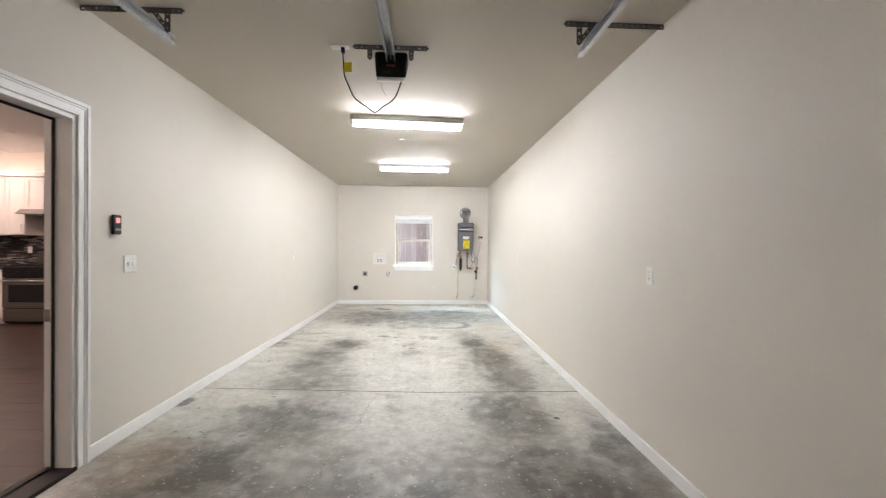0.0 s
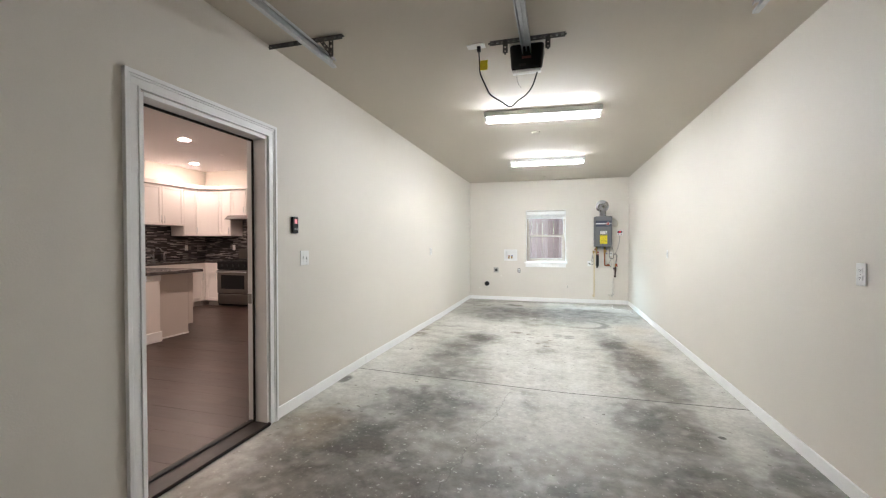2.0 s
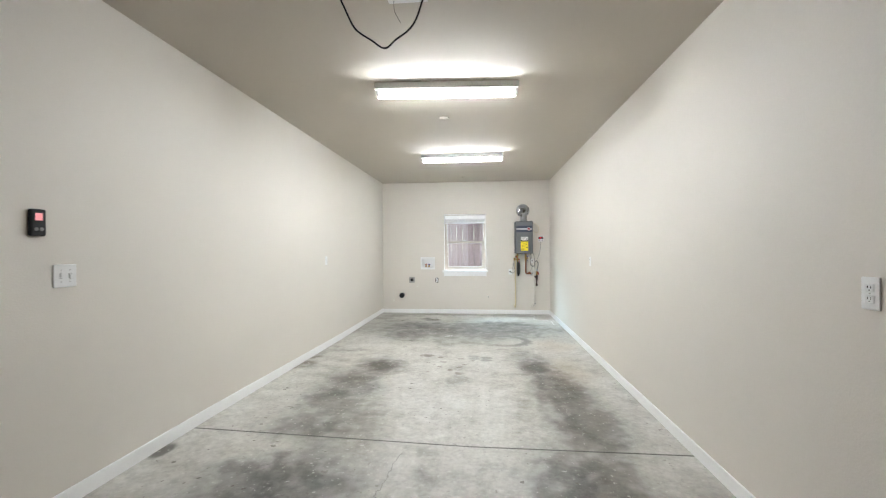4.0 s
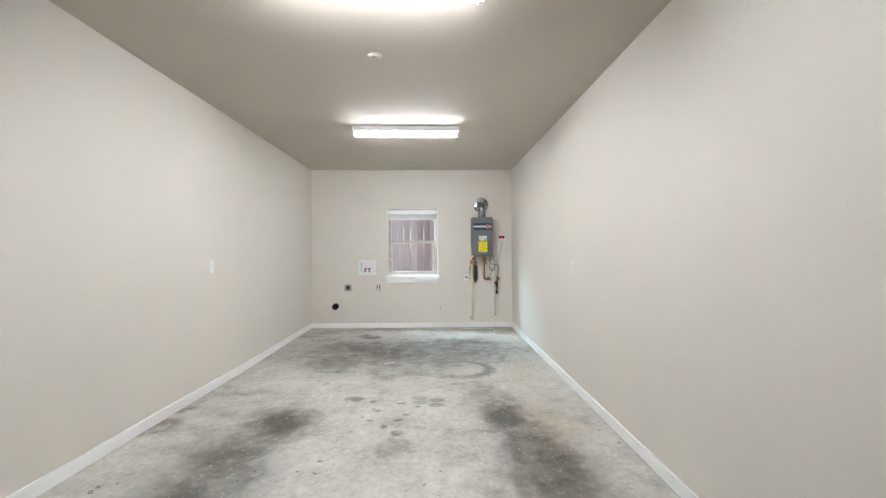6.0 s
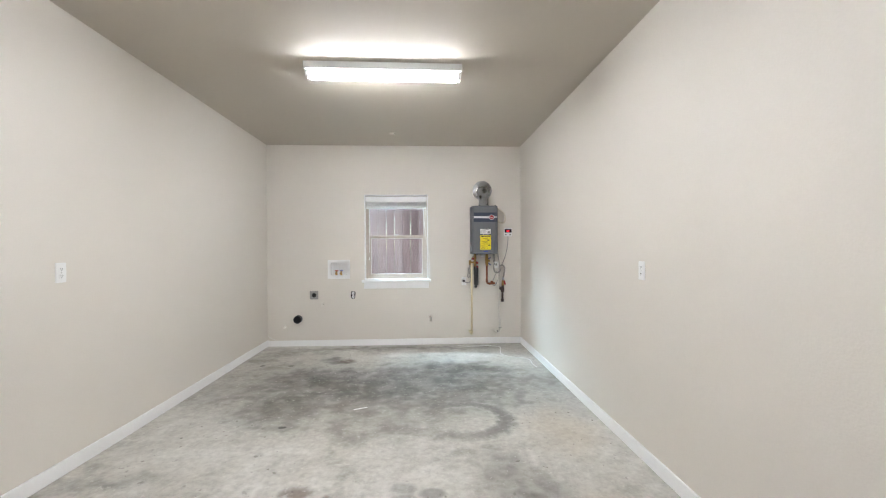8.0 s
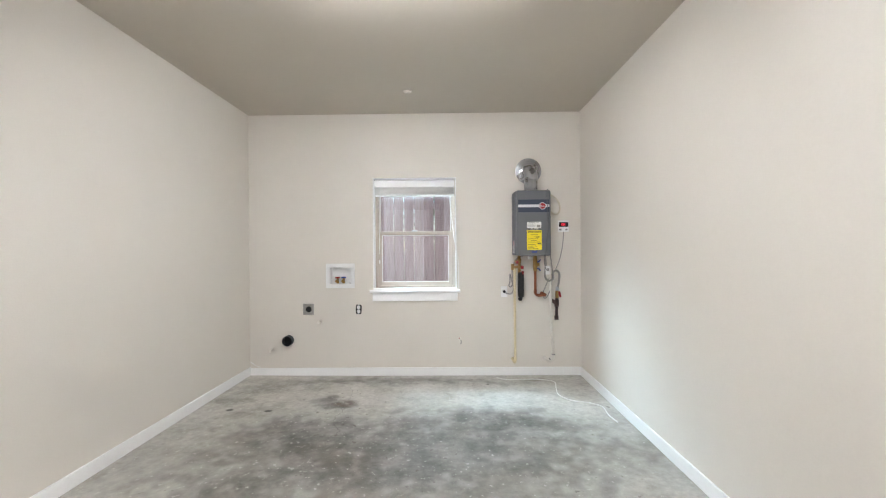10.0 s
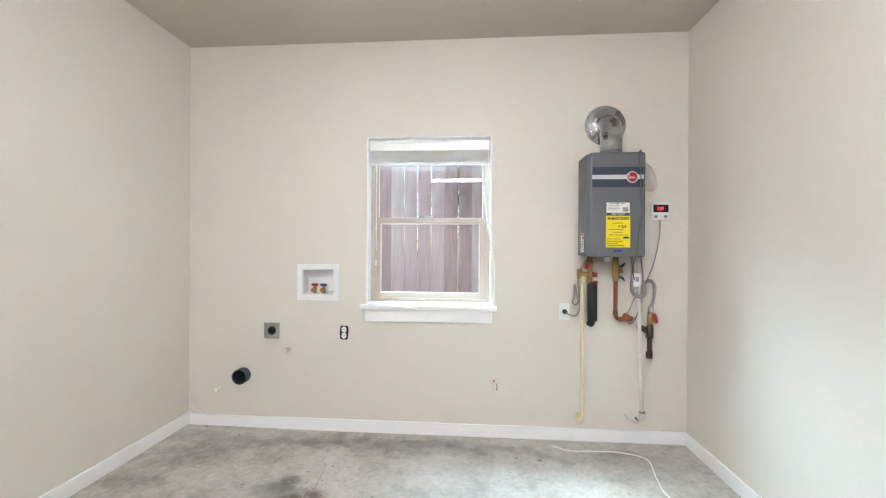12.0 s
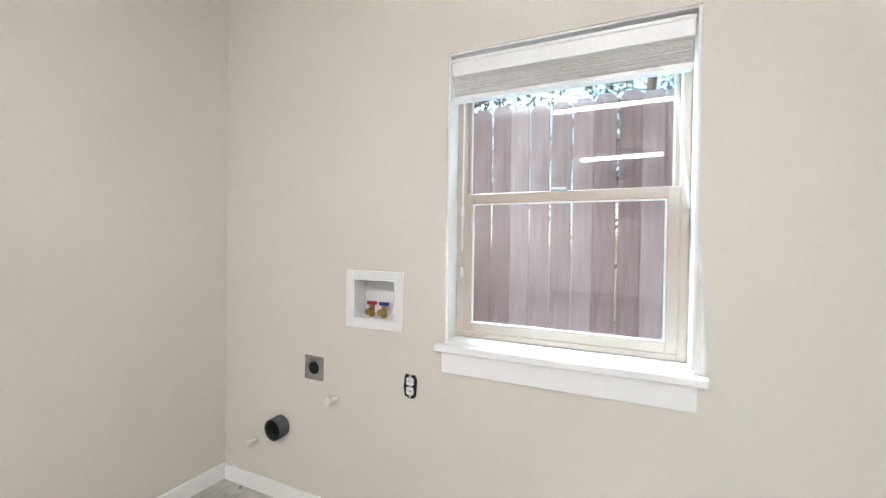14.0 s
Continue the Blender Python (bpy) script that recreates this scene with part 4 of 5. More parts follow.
# ---- the water heater and its pipes ----
heater = thing("water_heater", "grey wall-mounted tankless water heater with blue stripes and labels", "water heater")
HX0, HX1, HY, HZ0, HZ1 = 0.786, 1.148, 9.385, 1.272, 1.932
bm = boxed(HX0, HX1, HY + 0.03, FAR - 0.004, HZ0 + 0.006, HZ1 - 0.006, 0.008, 2)
part("body", bm, HEATER_GREY, heater, "grey enamelled steel body")
bm = boxed(HX0 + 0.012, HX1 - 0.006, HY, HY + 0.04, HZ0, HZ1, 0.018, 4)
part("front_cover", bm, HEATER_GREY, heater, "grey enamelled front cover")
part("side_seam", boxed(HX0 - 0.001, HX0 + 0.01, HY + 0.039, HY + 0.043, HZ0 + 0.01, HZ1 - 0.01), DARK_GREY, heater)


def sticker(name, x0, x1, z0, z1, mat, label, lift=0.0012, parent=heater):
    return part(name, boxed(x0, x1, HY - lift, HY + 0.002, z0, z1), mat, parent, label)


def lettering(name, text, size, mat, matrix, parent, bold=0.0):
    """Flat built-in-font writing as a mesh."""
    curve = bpy.data.curves.new(name, "FONT")
    curve.body, curve.size, curve.align_x, curve.align_y, curve.offset = text, size, "CENTER", "CENTER", bold
    tmp = bpy.data.objects.new(name, curve)
    data = bpy.data.meshes.new_from_object(tmp)
    bpy.data.objects.remove(tmp)
    data.materials.append(mat)
    ob = new(name, data)
    ob.parent = parent
    ob.matrix_basis = matrix
    return ob


INK = varied("black_ink", (0.015, 0.015, 0.015), 0.5, amount=0.1, relief=0)
WL = varied("white_label", (0.74, 0.74, 0.73), 0.4, amount=0.03, relief=0)
SILVER = varied("silver_stripe", (0.62, 0.63, 0.64), 0.4, 0.3, amount=0.05, relief=0)
sx0, sx1 = 0.814, 1.126
sticker("stripe", sx0, sx1, 1.788, 1.837, NAVY, "dark blue stripe")
sticker("stripe", sx0, sx1, 1.760, 1.787, SILVER, "silver white stripe")
sticker("stripe", sx0, sx1, 1.710, 1.759, NAVY, "dark blue stripe")
badge = part("badge", tubed([(1.057, HY + 0.002, 1.772), (1.057, HY - 0.004, 1.772)], 0.036, 28), SILVER, heater, "round red and silver badge")
part("badge_centre", tubed([(1.057, HY - 0.003, 1.772), (1.057, HY - 0.0055, 1.772)], 0.030, 28), RED, badge, "red disc")
part("badge_bar", boxed(1.034, 1.038, HY - 0.0065, HY - 0.005, 1.756, 1.790), SILVER, badge)
for k in range(6):
    part("badge_bar", boxed(1.043 + k * 0.0058, 1.0455 + k * 0.0058, HY - 0.0065, HY - 0.005, 1.763, 1.779 if k % 3 == 0 else 1.774), SILVER, badge)
white_label = sticker("instruction_label", 0.902, 1.043, 1.533, 1.613, WL, "white instruction label")
part("bar", boxed(0.903, 1.042, HY - 0.002, HY, 1.534, 1.549), INK, white_label)
lettering("phone_number", "1-800-432-8373", 0.0135, WL, pose(0.9725, HY - 0.0026, 1.5415, 90, 0, 0), white_label, 0.0002)
lettering("heading", "WE ARE HERE TO HELP", 0.0095, INK, pose(0.968, HY - 0.0022, 1.606, 90, 0, 0), white_label, 0.0002)
for k in range(4):
    part("bar", boxed(0.908, 0.985 - 0.008 * (k % 2), HY - 0.002, HY, 1.592 - k * 0.009, 1.595 - k * 0.009), GREY_CORD, white_label)
part("bar", boxed(1.000, 1.034, HY - 0.002, HY, 1.556, 1.583), GREY_CORD, white_label)
energy = sticker("energy_label", 0.899, 1.047, 1.332, 1.528, YELLOW, "yellow energy label with black print")
lettering("title", "ENERGYGUIDE", 0.0195, INK, pose(0.973, HY - 0.0022, 1.512, 90, 0, 0), energy, 0.0009)
lettering("figure", "$ 225", 0.021, INK, pose(0.998, HY - 0.0022, 1.462, 90, 0, 0), energy, 0.0007)
for x0, x1, z in ((0.935, 1.01, 1.484), (0.915, 1.010, 1.443), (0.940, 1.000, 1.427), (0.915, 1.030, 1.410), (0.905, 0.985, 1.385), (0.905, 1.000, 1.370), (0.905, 0.970, 1.357), (0.905, 1.010, 1.344)):
    part("bar", boxed(x0, x1, HY - 0.002, HY, z - 0.0016, z + 0.0016), INK, energy)
part("bar", boxed(1.005, 1.038, HY - 0.002, HY, 1.388, 1.400), INK, energy)
sticker("blue_badge", 0.945, 0.998, 1.303, 1.318, BLUE, "small blue sticker")
side_label = part("side_label", boxed(HX0 - 0.0012, HX0 + 0.002, HY + 0.08, HY + 0.155, 1.30, 1.425), WL, heater, "white side label with red print")
part("bar", boxed(HX0 - 0.002, HX0, HY + 0.084, HY + 0.15, 1.41, 1.42), RED, side_label)
for k in range(6):
    part("bar", boxed(HX0 - 0.002, HX0, HY + 0.088, HY + 0.145, 1.315 + k * 0.011, 1.319 + k * 0.011), GREY_CORD, side_label)
part("warning_mark", boxed(HX0 - 0.002, HX0, HY + 0.088, HY + 0.120, 1.384, 1.402), RED, side_label)

part("front_cord", tubed(smooth_line([(1.112, HY + 0.05, 1.938), (1.111, HY - 0.002, 1.938), (1.101, HY - 0.007, 1.914), (1.097, HY - 0.007, 1.873), (1.106, HY - 0.008, 1.79), (1.107, HY - 0.008, 1.655),
                                     (1.115, HY - 0.007, 1.562), (1.095, HY - 0.007, 1.427), (1.089, HY - 0.007, 1.333), (1.077, HY - 0.004, 1.262), (1.085, HY + 0.06, 1.20), (1.12, HY + 0.12, 1.12)]), 0.0034, 8), SLATE_CORD, heater, "grey cable draped down over the cover")

flue = thing("flue_pipe", "shiny metal vent elbow from the heater into a round wall flange", "vent pipe")
bm = tubed([(0.965, 9.50, 1.925), (0.965, 9.50, 2.075)], 0.068, 32)
for z in (1.945, 2.060):
    tube(bm, [(0.965, 9.50, z - 0.006), (0.965, 9.50, z), (0.965, 9.50, z + 0.006)], [0.0685, 0.0715, 0.0685], 32)
part("riser", bm, DUCT, flue, "bright metal pipe")
bm = bmesh.new()
arc = [(0.965, 9.50, 2.055)] + [(0.965, 9.50 + 0.09 * (1 - math.cos(a)), 2.075 + 0.09 * math.sin(a)) for a in (math.pi / 2 * k / 5 for k in range(6))] + [(0.965, FAR - 0.004, 2.165)]
tube(bm, arc, 0.0685, 32)
for z in (2.068, 2.086):
    tube(bm, [(0.965, 9.50, z - 0.004), (0.965, 9.50, z), (0.965, 9.50, z + 0.004)], [0.0686, 0.0712, 0.0686], 32)
part("elbow", bm, DUCT, flue, "segmented metal elbow")
steps = ((0.137, 0.003), (0.134, 0.007), (0.114, 0.009), (0.110, 0.014), (0.098, 0.016), (0.094, 0.021), (0.083, 0.023), (0.079, 0.028), (0.071, 0.030))
bm = tubed([(0.965, FAR - 0.001, 2.167)] + [(0.965, FAR - d, 2.167) for _, d in steps], [0.137] + [r for r, _ in steps], 48)
for f in bm.faces:
    f.smooth = False
part("flange", bm, DUCT, flue, "round stepped wall flange")
for a in (0.4, 1.9, 3.5, 5.1):
    part("screw", tubed([(0.965 + 0.128 * math.cos(a), FAR - 0.003, 2.167 + 0.128 * math.sin(a)), (0.965 + 0.128 * math.cos(a), FAR - 0.009, 2.167 + 0.128 * math.sin(a))], 0.004, 8), DARK_GREY, flue)

ctrl = thing("heater_control", "white heater control panel with red lit digits", "control panel")
part("housing", boxed(1.272, 1.385, FAR - 0.018, FAR, 1.519, 1.640, 0.006), WHITE, ctrl)
screen = part("screen", boxed(1.280, 1.378, FAR - 0.0195, FAR - 0.017, 1.572, 1.622), BLACK, ctrl, "dark display")
lettering("digits", "120", 0.030, emitter("red_lit_digits", (1.0, 0.03, 0.06), 1.1), pose(1.322, FAR - 0.021, 1.596, 90, 0, 0), screen, 0.0006)
for x in (1.295, 1.358):
    part("button", boxed(x - 0.012, x + 0.012, FAR - 0.0205, FAR - 0.017, 1.535, 1.552, 0.003, 1), GREY_CORD, ctrl)
part("lead", tubed(smooth_line([(1.330, FAR - 0.008, 1.522), (1.322, FAR - 0.010, 1.40), (1.290, FAR - 0.016, 1.25), (1.235, FAR - 0.045, 1.13), (1.17, FAR - 0.06, 1.05), (1.12, FAR - 0.06, 0.94),
                                (1.095, FAR - 0.06, 0.87), (1.115, FAR - 0.06, 0.825), (1.15, FAR - 0.06, 0.86), (1.185, FAR - 0.06, 0.97), (1.19, FAR - 0.08, 1.12), (1.165, FAR - 0.10, 1.28)]), 0.0045, 8), GREY_CORD, ctrl, "grey control cable")
hose = thing("drain_hose", "looped clear plastic hose beside the heater", "hose")
HOSE = varied("cloudy_hose", (0.62, 0.56, 0.45), 0.3, amount=0.1, relief=0)
part("loop", tubed(smooth_line([(1.135, FAR - 0.09, 1.90), (1.20, FAR - 0.075, 1.895), (1.265, FAR - 0.05, 1.84), (1.285, FAR - 0.045, 1.76), (1.255, FAR - 0.05, 1.705), (1.20, FAR - 0.07, 1.712), (1.135, FAR - 0.09, 1.76)]), 0.009, 10), HOSE, hose)

PY = FAR - 0.085
cold = thing("relief_pipe", "cream plastic discharge pipe with brass valves under the heater", "pipe")
part("pipe", tubed(smooth_line([(0.797, PY, 1.13), (0.797, PY, 0.9), (0.797, PY, 0.5), (0.797, PY, 0.21), (0.796, PY + 0.012, 0.172), (0.79, FAR - 0.03, 0.165), (0.788, FAR - 0.01, 0.165)], 4), 0.013, 14), CREAM_PIPE, cold, "cream plastic pipe")
part("fitting", tubed([(0.797, PY, 1.10), (0.797, PY, 1.145)], 0.018, 14), CREAM_PIPE, cold)
part("fitting", tubed([(0.797, PY + 0.004, 0.195), (0.796, PY + 0.02, 0.162), (0.78, FAR - 0.012, 0.185)], 0.018, 14), CREAM_PIPE, cold)
valves = bmesh.new()
tube(valves, [(0.778, PY, 1.155), (0.868, PY, 1.155)], 0.015, 12)
tube(valves, [(0.778, PY, 1.125), (0.778, PY, 1.185)], [0.016, 0.018], 12)
tube(valves, [(0.845, PY, 1.09), (0.845, PY, 1.275)], 0.016, 12)
tube(valves, [(0.80, PY, 1.205), (0.855, PY, 1.225)], 0.016, 12)
tube(valves, [(0.845, PY, 1.20), (0.845, PY, 1.24)], 0.022, 8)
part("valve", valves, BRASS, cold, "brass valve body")
for x, z in ((0.822, 1.205), (0.875, 1.150), (0.877, 1.095)):
    part("handle", tubed([(x, PY - 0.012, z - 0.012), (x, PY - 0.018, z + 0.014)], [0.016, 0.014], 10), RED, cold, "red valve cap")
part("insulation", tubed([(0.862, PY, 1.10), (0.862, PY, 1.095), (0.862, PY, 0.85), (0.862, PY, 0.842)], [0.026, 0.031, 0.031, 0.026], 18), RUBBER, cold, "black foam pipe insulation")
part("pipe", tubed(smooth_line([(0.862, PY, 0.855), (0.862, PY + 0.01, 0.82), (0.862, FAR - 0.04, 0.812), (0.862, FAR, 0.812)], 5), 0.016, 12), RUBBER, cold)

hot = thing("copper_pipe", "tarnished copper water pipe with brass shutoff valve", "pipe")
part("pipe", tubed(smooth_line([(1.012, PY, 1.14), (1.012, PY, 1.0), (1.012, PY, 0.895), (1.020, PY, 0.868), (1.045, PY, 0.858), (1.09, PY, 0.860), (1.108, PY + 0.01, 0.860), (1.115, FAR - 0.03, 0.862), (1.115, FAR, 0.862)], 5), 0.0135, 14), COPPER, hot)
for a, b in (((1.012, PY, 0.912), (1.012, PY, 0.885)), ((1.04, PY, 0.858), (1.062, PY, 0.858))):
    part("fitting", tubed([a, b], 0.017, 14), COPPER, hot)
part("elbow", tubed([(1.07, PY, 0.885), (1.12, PY + 0.02, 0.858)], [0.016, 0.018], 12), COPPER, hot)
bm = tubed([(1.012, PY, 1.11), (1.012, PY, 1.16), (1.012, PY, 1.20), (1.012, PY, 1.275)], [0.018, 0.024, 0.024, 0.016], 12)
tube(bm, [(1.012, PY, 1.175), (1.055, PY - 0.01, 1.18)], 0.016, 12)
part("valve", bm, BRASS, hot, "brass shutoff valve")
for z, t in ((1.212, 0.02), (1.132, -0.02)):
    part("handle", tubed([(1.03, PY - 0.012, z - t * 0.4), (1.05, PY - 0.02, z), (1.062, PY - 0.022, z + t)], [0.006, 0.008, 0.005], 8), BLUE, hot, "blue valve lever")
part("drain_fitting", tubed([(0.958, PY, 1.275), (0.958, PY, 1.235)], [0.026, 0.020], 14), WHITE, hot, "white plastic fitting")

gas = thing("gas_line", "grey flexible gas connector with brass cock and black iron drip leg", "gas pipe")
FLEX = varied("grey_braided_hose", (0.30, 0.29, 0.27), 0.4, 0.5, amount=0.2, scale=60, relief=0.3)
line = smooth_line([(1.115, PY, 1.275), (1.118, PY - 0.01, 1.16), (1.108, PY - 0.02, 1.06), (1.14, PY - 0.02, 1.012), (1.19, PY - 0.02, 1.03), (1.193, PY - 0.01, 1.095), (1.233, PY, 1.115), (1.260, PY, 1.08), (1.256, PY, 1.0), (1.240, PY, 0.93)], 10)
part("hose", tubed(line, [0.0115 if i % 2 else 0.0098 for i in range(len(line))], 12), FLEX, gas, "grey corrugated connector")
part("nut", tubed([(1.240, PY, 0.945), (1.238, PY, 0.90)], 0.017, 6), STEEL, gas)
cock = part("valve", tubed([(1.237, PY, 0.905), (1.235, PY, 0.83)], [0.017, 0.019], 12), BRASS, gas, "brass gas cock")
part("handle", tubed([(1.253, PY - 0.02, 0.90), (1.260, PY - 0.022, 0.862), (1.266, PY - 0.022, 0.84)], [0.009, 0.013, 0.009], 10), RED, cock, "red handle")
IRON = varied("dark_iron_pipe", (0.055, 0.030, 0.024), 0.5, 0.3, amount=0.3, scale=30, relief=0.2)
bm = tubed([(1.234, PY, 0.83), (1.232, PY, 0.80), (1.231, PY, 0.74)], [0.016, 0.023, 0.023], 14)
tube(bm, [(1.232, PY, 0.775), (1.207, PY + 0.02, 0.790), (1.197, FAR, 0.795)], [0.02, 0.02, 0.018], 14)
tube(bm, [(1.231, PY, 0.745), (1.229, PY, 0.62)], 0.0145, 14)
tube(bm, [(1.229, PY, 0.645), (1.229, PY, 0.605)], 0.021, 14)
part("drip_leg", bm, IRON, gas, "dark iron tee and drip leg")

drain = thing("condensate_pipe", "white painted drain pipe with elbow down the wall", "pipe")
part("pipe", tubed([(1.168, PY + 0.02, 1.275), (1.176, PY + 0.03, 0.9), (1.186, PY + 0.03, 0.5), (1.198, PY + 0.03, 0.225)], 0.0125, 14), WHITE_PIPE, drain)
part("elbow", tubed(smooth_line([(1.198, PY + 0.03, 0.235), (1.194, PY + 0.03, 0.20), (1.165, PY + 0.035, 0.175), (1.135, PY + 0.05, 0.18), (1.118, FAR, 0.20)], 5), 0.018, 14), WHITE_PIPE, drain)
for p, q in (((1.199, PY + 0.03, 0.238), (1.199, PY + 0.03, 0.232)), ((1.172, PY + 0.034, 0.186), (1.166, PY + 0.035, 0.180))):
    part("joint_mark", tubed([p, q], 0.0188, 14), DARK_GREY, drain, "dark joint line")
part("tag", boxed(1.112, 1.165, PY - 0.030, PY - 0.018, 1.075, 1.165, 0.008), WHITE, gas, "white plastic tag box")
part("tag_mark", boxed(1.128, 1.150, PY - 0.032, PY - 0.029, 1.11, 1.14), GREY_CORD, gas)

socket = thing("heater_outlet", "white outlet plate with grey heater cord plugged in", "outlet")
part("plate", boxed(0.664, 0.732, FAR - 0.006, FAR, 0.833, 0.948, 0.003), WHITE, socket)
part("plug", tubed([(0.698, FAR - 0.006, 0.892), (0.702, FAR - 0.035, 0.888)], [0.016, 0.012], 12), BLACK, socket, "dark plug")
part("cord", tubed(smooth_line([(0.702, FAR - 0.035, 0.888), (0.73, FAR - 0.05, 0.872), (0.77, FAR - 0.05, 0.875), (0.79, FAR - 0.05, 0.93), (0.77, FAR - 0.05, 1.02), (0.755, FAR - 0.05, 1.08), (0.752, FAR - 0.055, 1.0),
                                (0.742, FAR - 0.05, 0.96), (0.765, FAR - 0.05, 0.945), (0.785, FAR - 0.055, 1.0), (0.775, FAR - 0.06, 1.12), (0.82, FAR - 0.06, 1.235), (0.90, FAR - 0.07, 1.275)]), 0.0055, 8), GREY_CORD, socket, "grey power cord")

# ---- the kitchen beyond the doorway ----
KX0, KY0, KY1 = -7.61, -1.2, 7.36
KX1 = LEFT - 0.14
structure("kitchen_wall_west", plate("x", KX0, -0.12, KY0 - 0.12, KY1 + 0.12, -0.2, KTOP), KITCHEN_PAINT, "warm white painted kitchen wall", "wall")
structure("kitchen_wall_north", plate("y", KY1, 0.12, KX0, KX1, -0.2, KTOP), KITCHEN_PAINT, "warm white painted kitchen wall", "wall")
structure("kitchen_wall_south", plate("y", KY0, -0.12, KX0, KX1, -0.2, KTOP), KITCHEN_PAINT, "warm white painted kitchen wall", "wall")
structure("kitchen_wall_east", plate("x", KX1 - 0.004, -0.012, KY0, KY1, 0.0, KTOP, [(DOOR[0], DOOR[1], 0.0, DOOR[3])]), KITCHEN_PAINT, "warm white painted kitchen wall", "wall")
structure("kitchen_ceiling", boxed(KX0 - 0.12, KX1, KY0 - 0.12, KY1 + 0.12, KTOP, KTOP + 0.12), KITCHEN_WHITE, "warm white painted kitchen ceiling", "ceiling")
structure("baseboard", boxed(KX1 - 0.032, KX1 - 0.016, DOOR[1] + 0.03, KY1, KF, KF + 0.13, 0.004), TRIM, "white painted kitchen baseboard", "baseboard")

# besides the visible downlights, unseen ones are added to brighten the kitchen
for x, y in ((-5.51, 4.95), (-6.98, 6.50), (-6.98, 4.75), (-5.51, 3.3), (-3.9, 4.95), (-3.9, 3.3), (-5.51, 1.6), (-3.9, 1.6), (-7.08, 3.3)):
    can = thing("downlight", "small round recessed warm ceiling downlight, switched on, some added out of view", "ceiling lamp", "kitchen downlights")
    part("trim_ring", tubed([(0, 0, 0), (0, 0, -0.006), (0, 0, -0.008)], [0.095, 0.093, 0.082], 28), TRIM, can)
    part("lamp", tubed([(0, 0, -0.007), (0, 0, -0.012)], [0.078, 0.070], 24), CAN_GLOW, can, "lit warm lamp")
    can.matrix_basis = pose(x, y, KTOP)

cap = thing("sprinkler_cap", "small round white cover plate on the kitchen ceiling", "ceiling cap", "ceiling cover plates")
part("plate", tubed([(-5.88, 6.05, KTOP), (-5.88, 6.05, KTOP - 0.008), (-5.88, 6.05, KTOP - 0.012)], [0.045, 0.044, 0.030], 20), KITCHEN_WHITE, cap)

CT = KF + 0.915           # worktop height


def shaker(bm, axis, at, u0, u1, z0, z1, out):
    """A framed door in the plane axis = at, standing out by out."""
    f = 0.058

    def b(p0, p1, q0, q1, t):
        lo, hi = sorted((at, at + out * t))
        if axis == "x":
            box(bm, lo, hi, p0, p1, q0, q1, 0.002, 1)
        else:
            box(bm, p0, p1, lo, hi, q0, q1, 0.002, 1)
    b(u0, u0 + f, z0, z1, 0.02)
    b(u1 - f, u1, z0, z1, 0.02)
    b(u0 + f, u1 - f, z0, z0 + f, 0.02)
    b(u0 + f, u1 - f, z1 - f, z1, 0.02)
    b(u0 + f - 0.002, u1 - f + 0.002, z0 + f - 0.002, z1 - f + 0.002, 0.009)


def cabinet(axis, front, depth, u0, u1, z0, z1, out, doors, upper, pull="right"):
    """A cabinet unit; axis is the way its doors face, out is +1 or -1 along it."""
    c = thing("wall_cabinet" if upper else "base_cabinet", "white shaker wall cabinet with slim metal pulls" if upper else "white shaker base cabinet under the dark worktop", "cabinet",
              "kitchen wall cabinets" if upper else "kitchen base cabinets")
    lo, hi = sorted((front, front - out * depth))
    a, b = u0 + 0.0015, u1 - 0.0015
    body = boxed(lo, hi, a, b, z0, z1, 0.002, 1) if axis == "x" else boxed(a, b, lo, hi, z0, z1, 0.002, 1)
    part("body", body, CABINET, c)
    rows = [(z0 + 0.006, z1 - 0.006)] if upper else [(z0 + 0.006, z1 - 0.175), (z1 - 0.168, z1 - 0.006)]
    for k in range(doors):
        w = (b - a) / doors
        p, q = a + k * w + 0.002, a + (k + 1) * w - 0.002
        for r0, r1 in rows:
            bm = bmesh.new()
            shaker(bm, axis, front, p, q, r0, r1, out)
            d = part("door" if r1 - r0 > 0.3 else "drawer_front", bm, CABINET, c)
            right = (pull == "right") if doors == 1 else k == 0
            hx = (q - 0.03) if right else (p + 0.03)
            hz = (r0 + 0.05, r0 + 0.17) if upper else ((r1 - 0.17, r1 - 0.05) if r1 - r0 > 0.3 else None)
            if hz:
                e = front + out * 0.045
                pts = [(e, hx, hz[0]), (e, hx, hz[1])] if axis == "x" else [(hx, e, hz[0]), (hx, e, hz[1])]
                handle = tubed(pts, 0.005, 8)
                for z in hz:
                    s = front + out * 0.018
                    tube(handle, [(e, hx, z), (s, hx, z)] if axis == "x" else [(hx, e, z), (hx, s, z)], 0.004, 8)
                part("handle", handle, STEEL, d, "slim metal pull")
    if not upper:
        t = front - out * 0.06
        lo, hi = sorted((t, t - out * 0.02))
        part("toe_kick", boxed(lo, hi, a, b, KF, z0) if axis == "x" else boxed(a, b, lo, hi, KF, z0), PANEL_GREY, c)
    return c


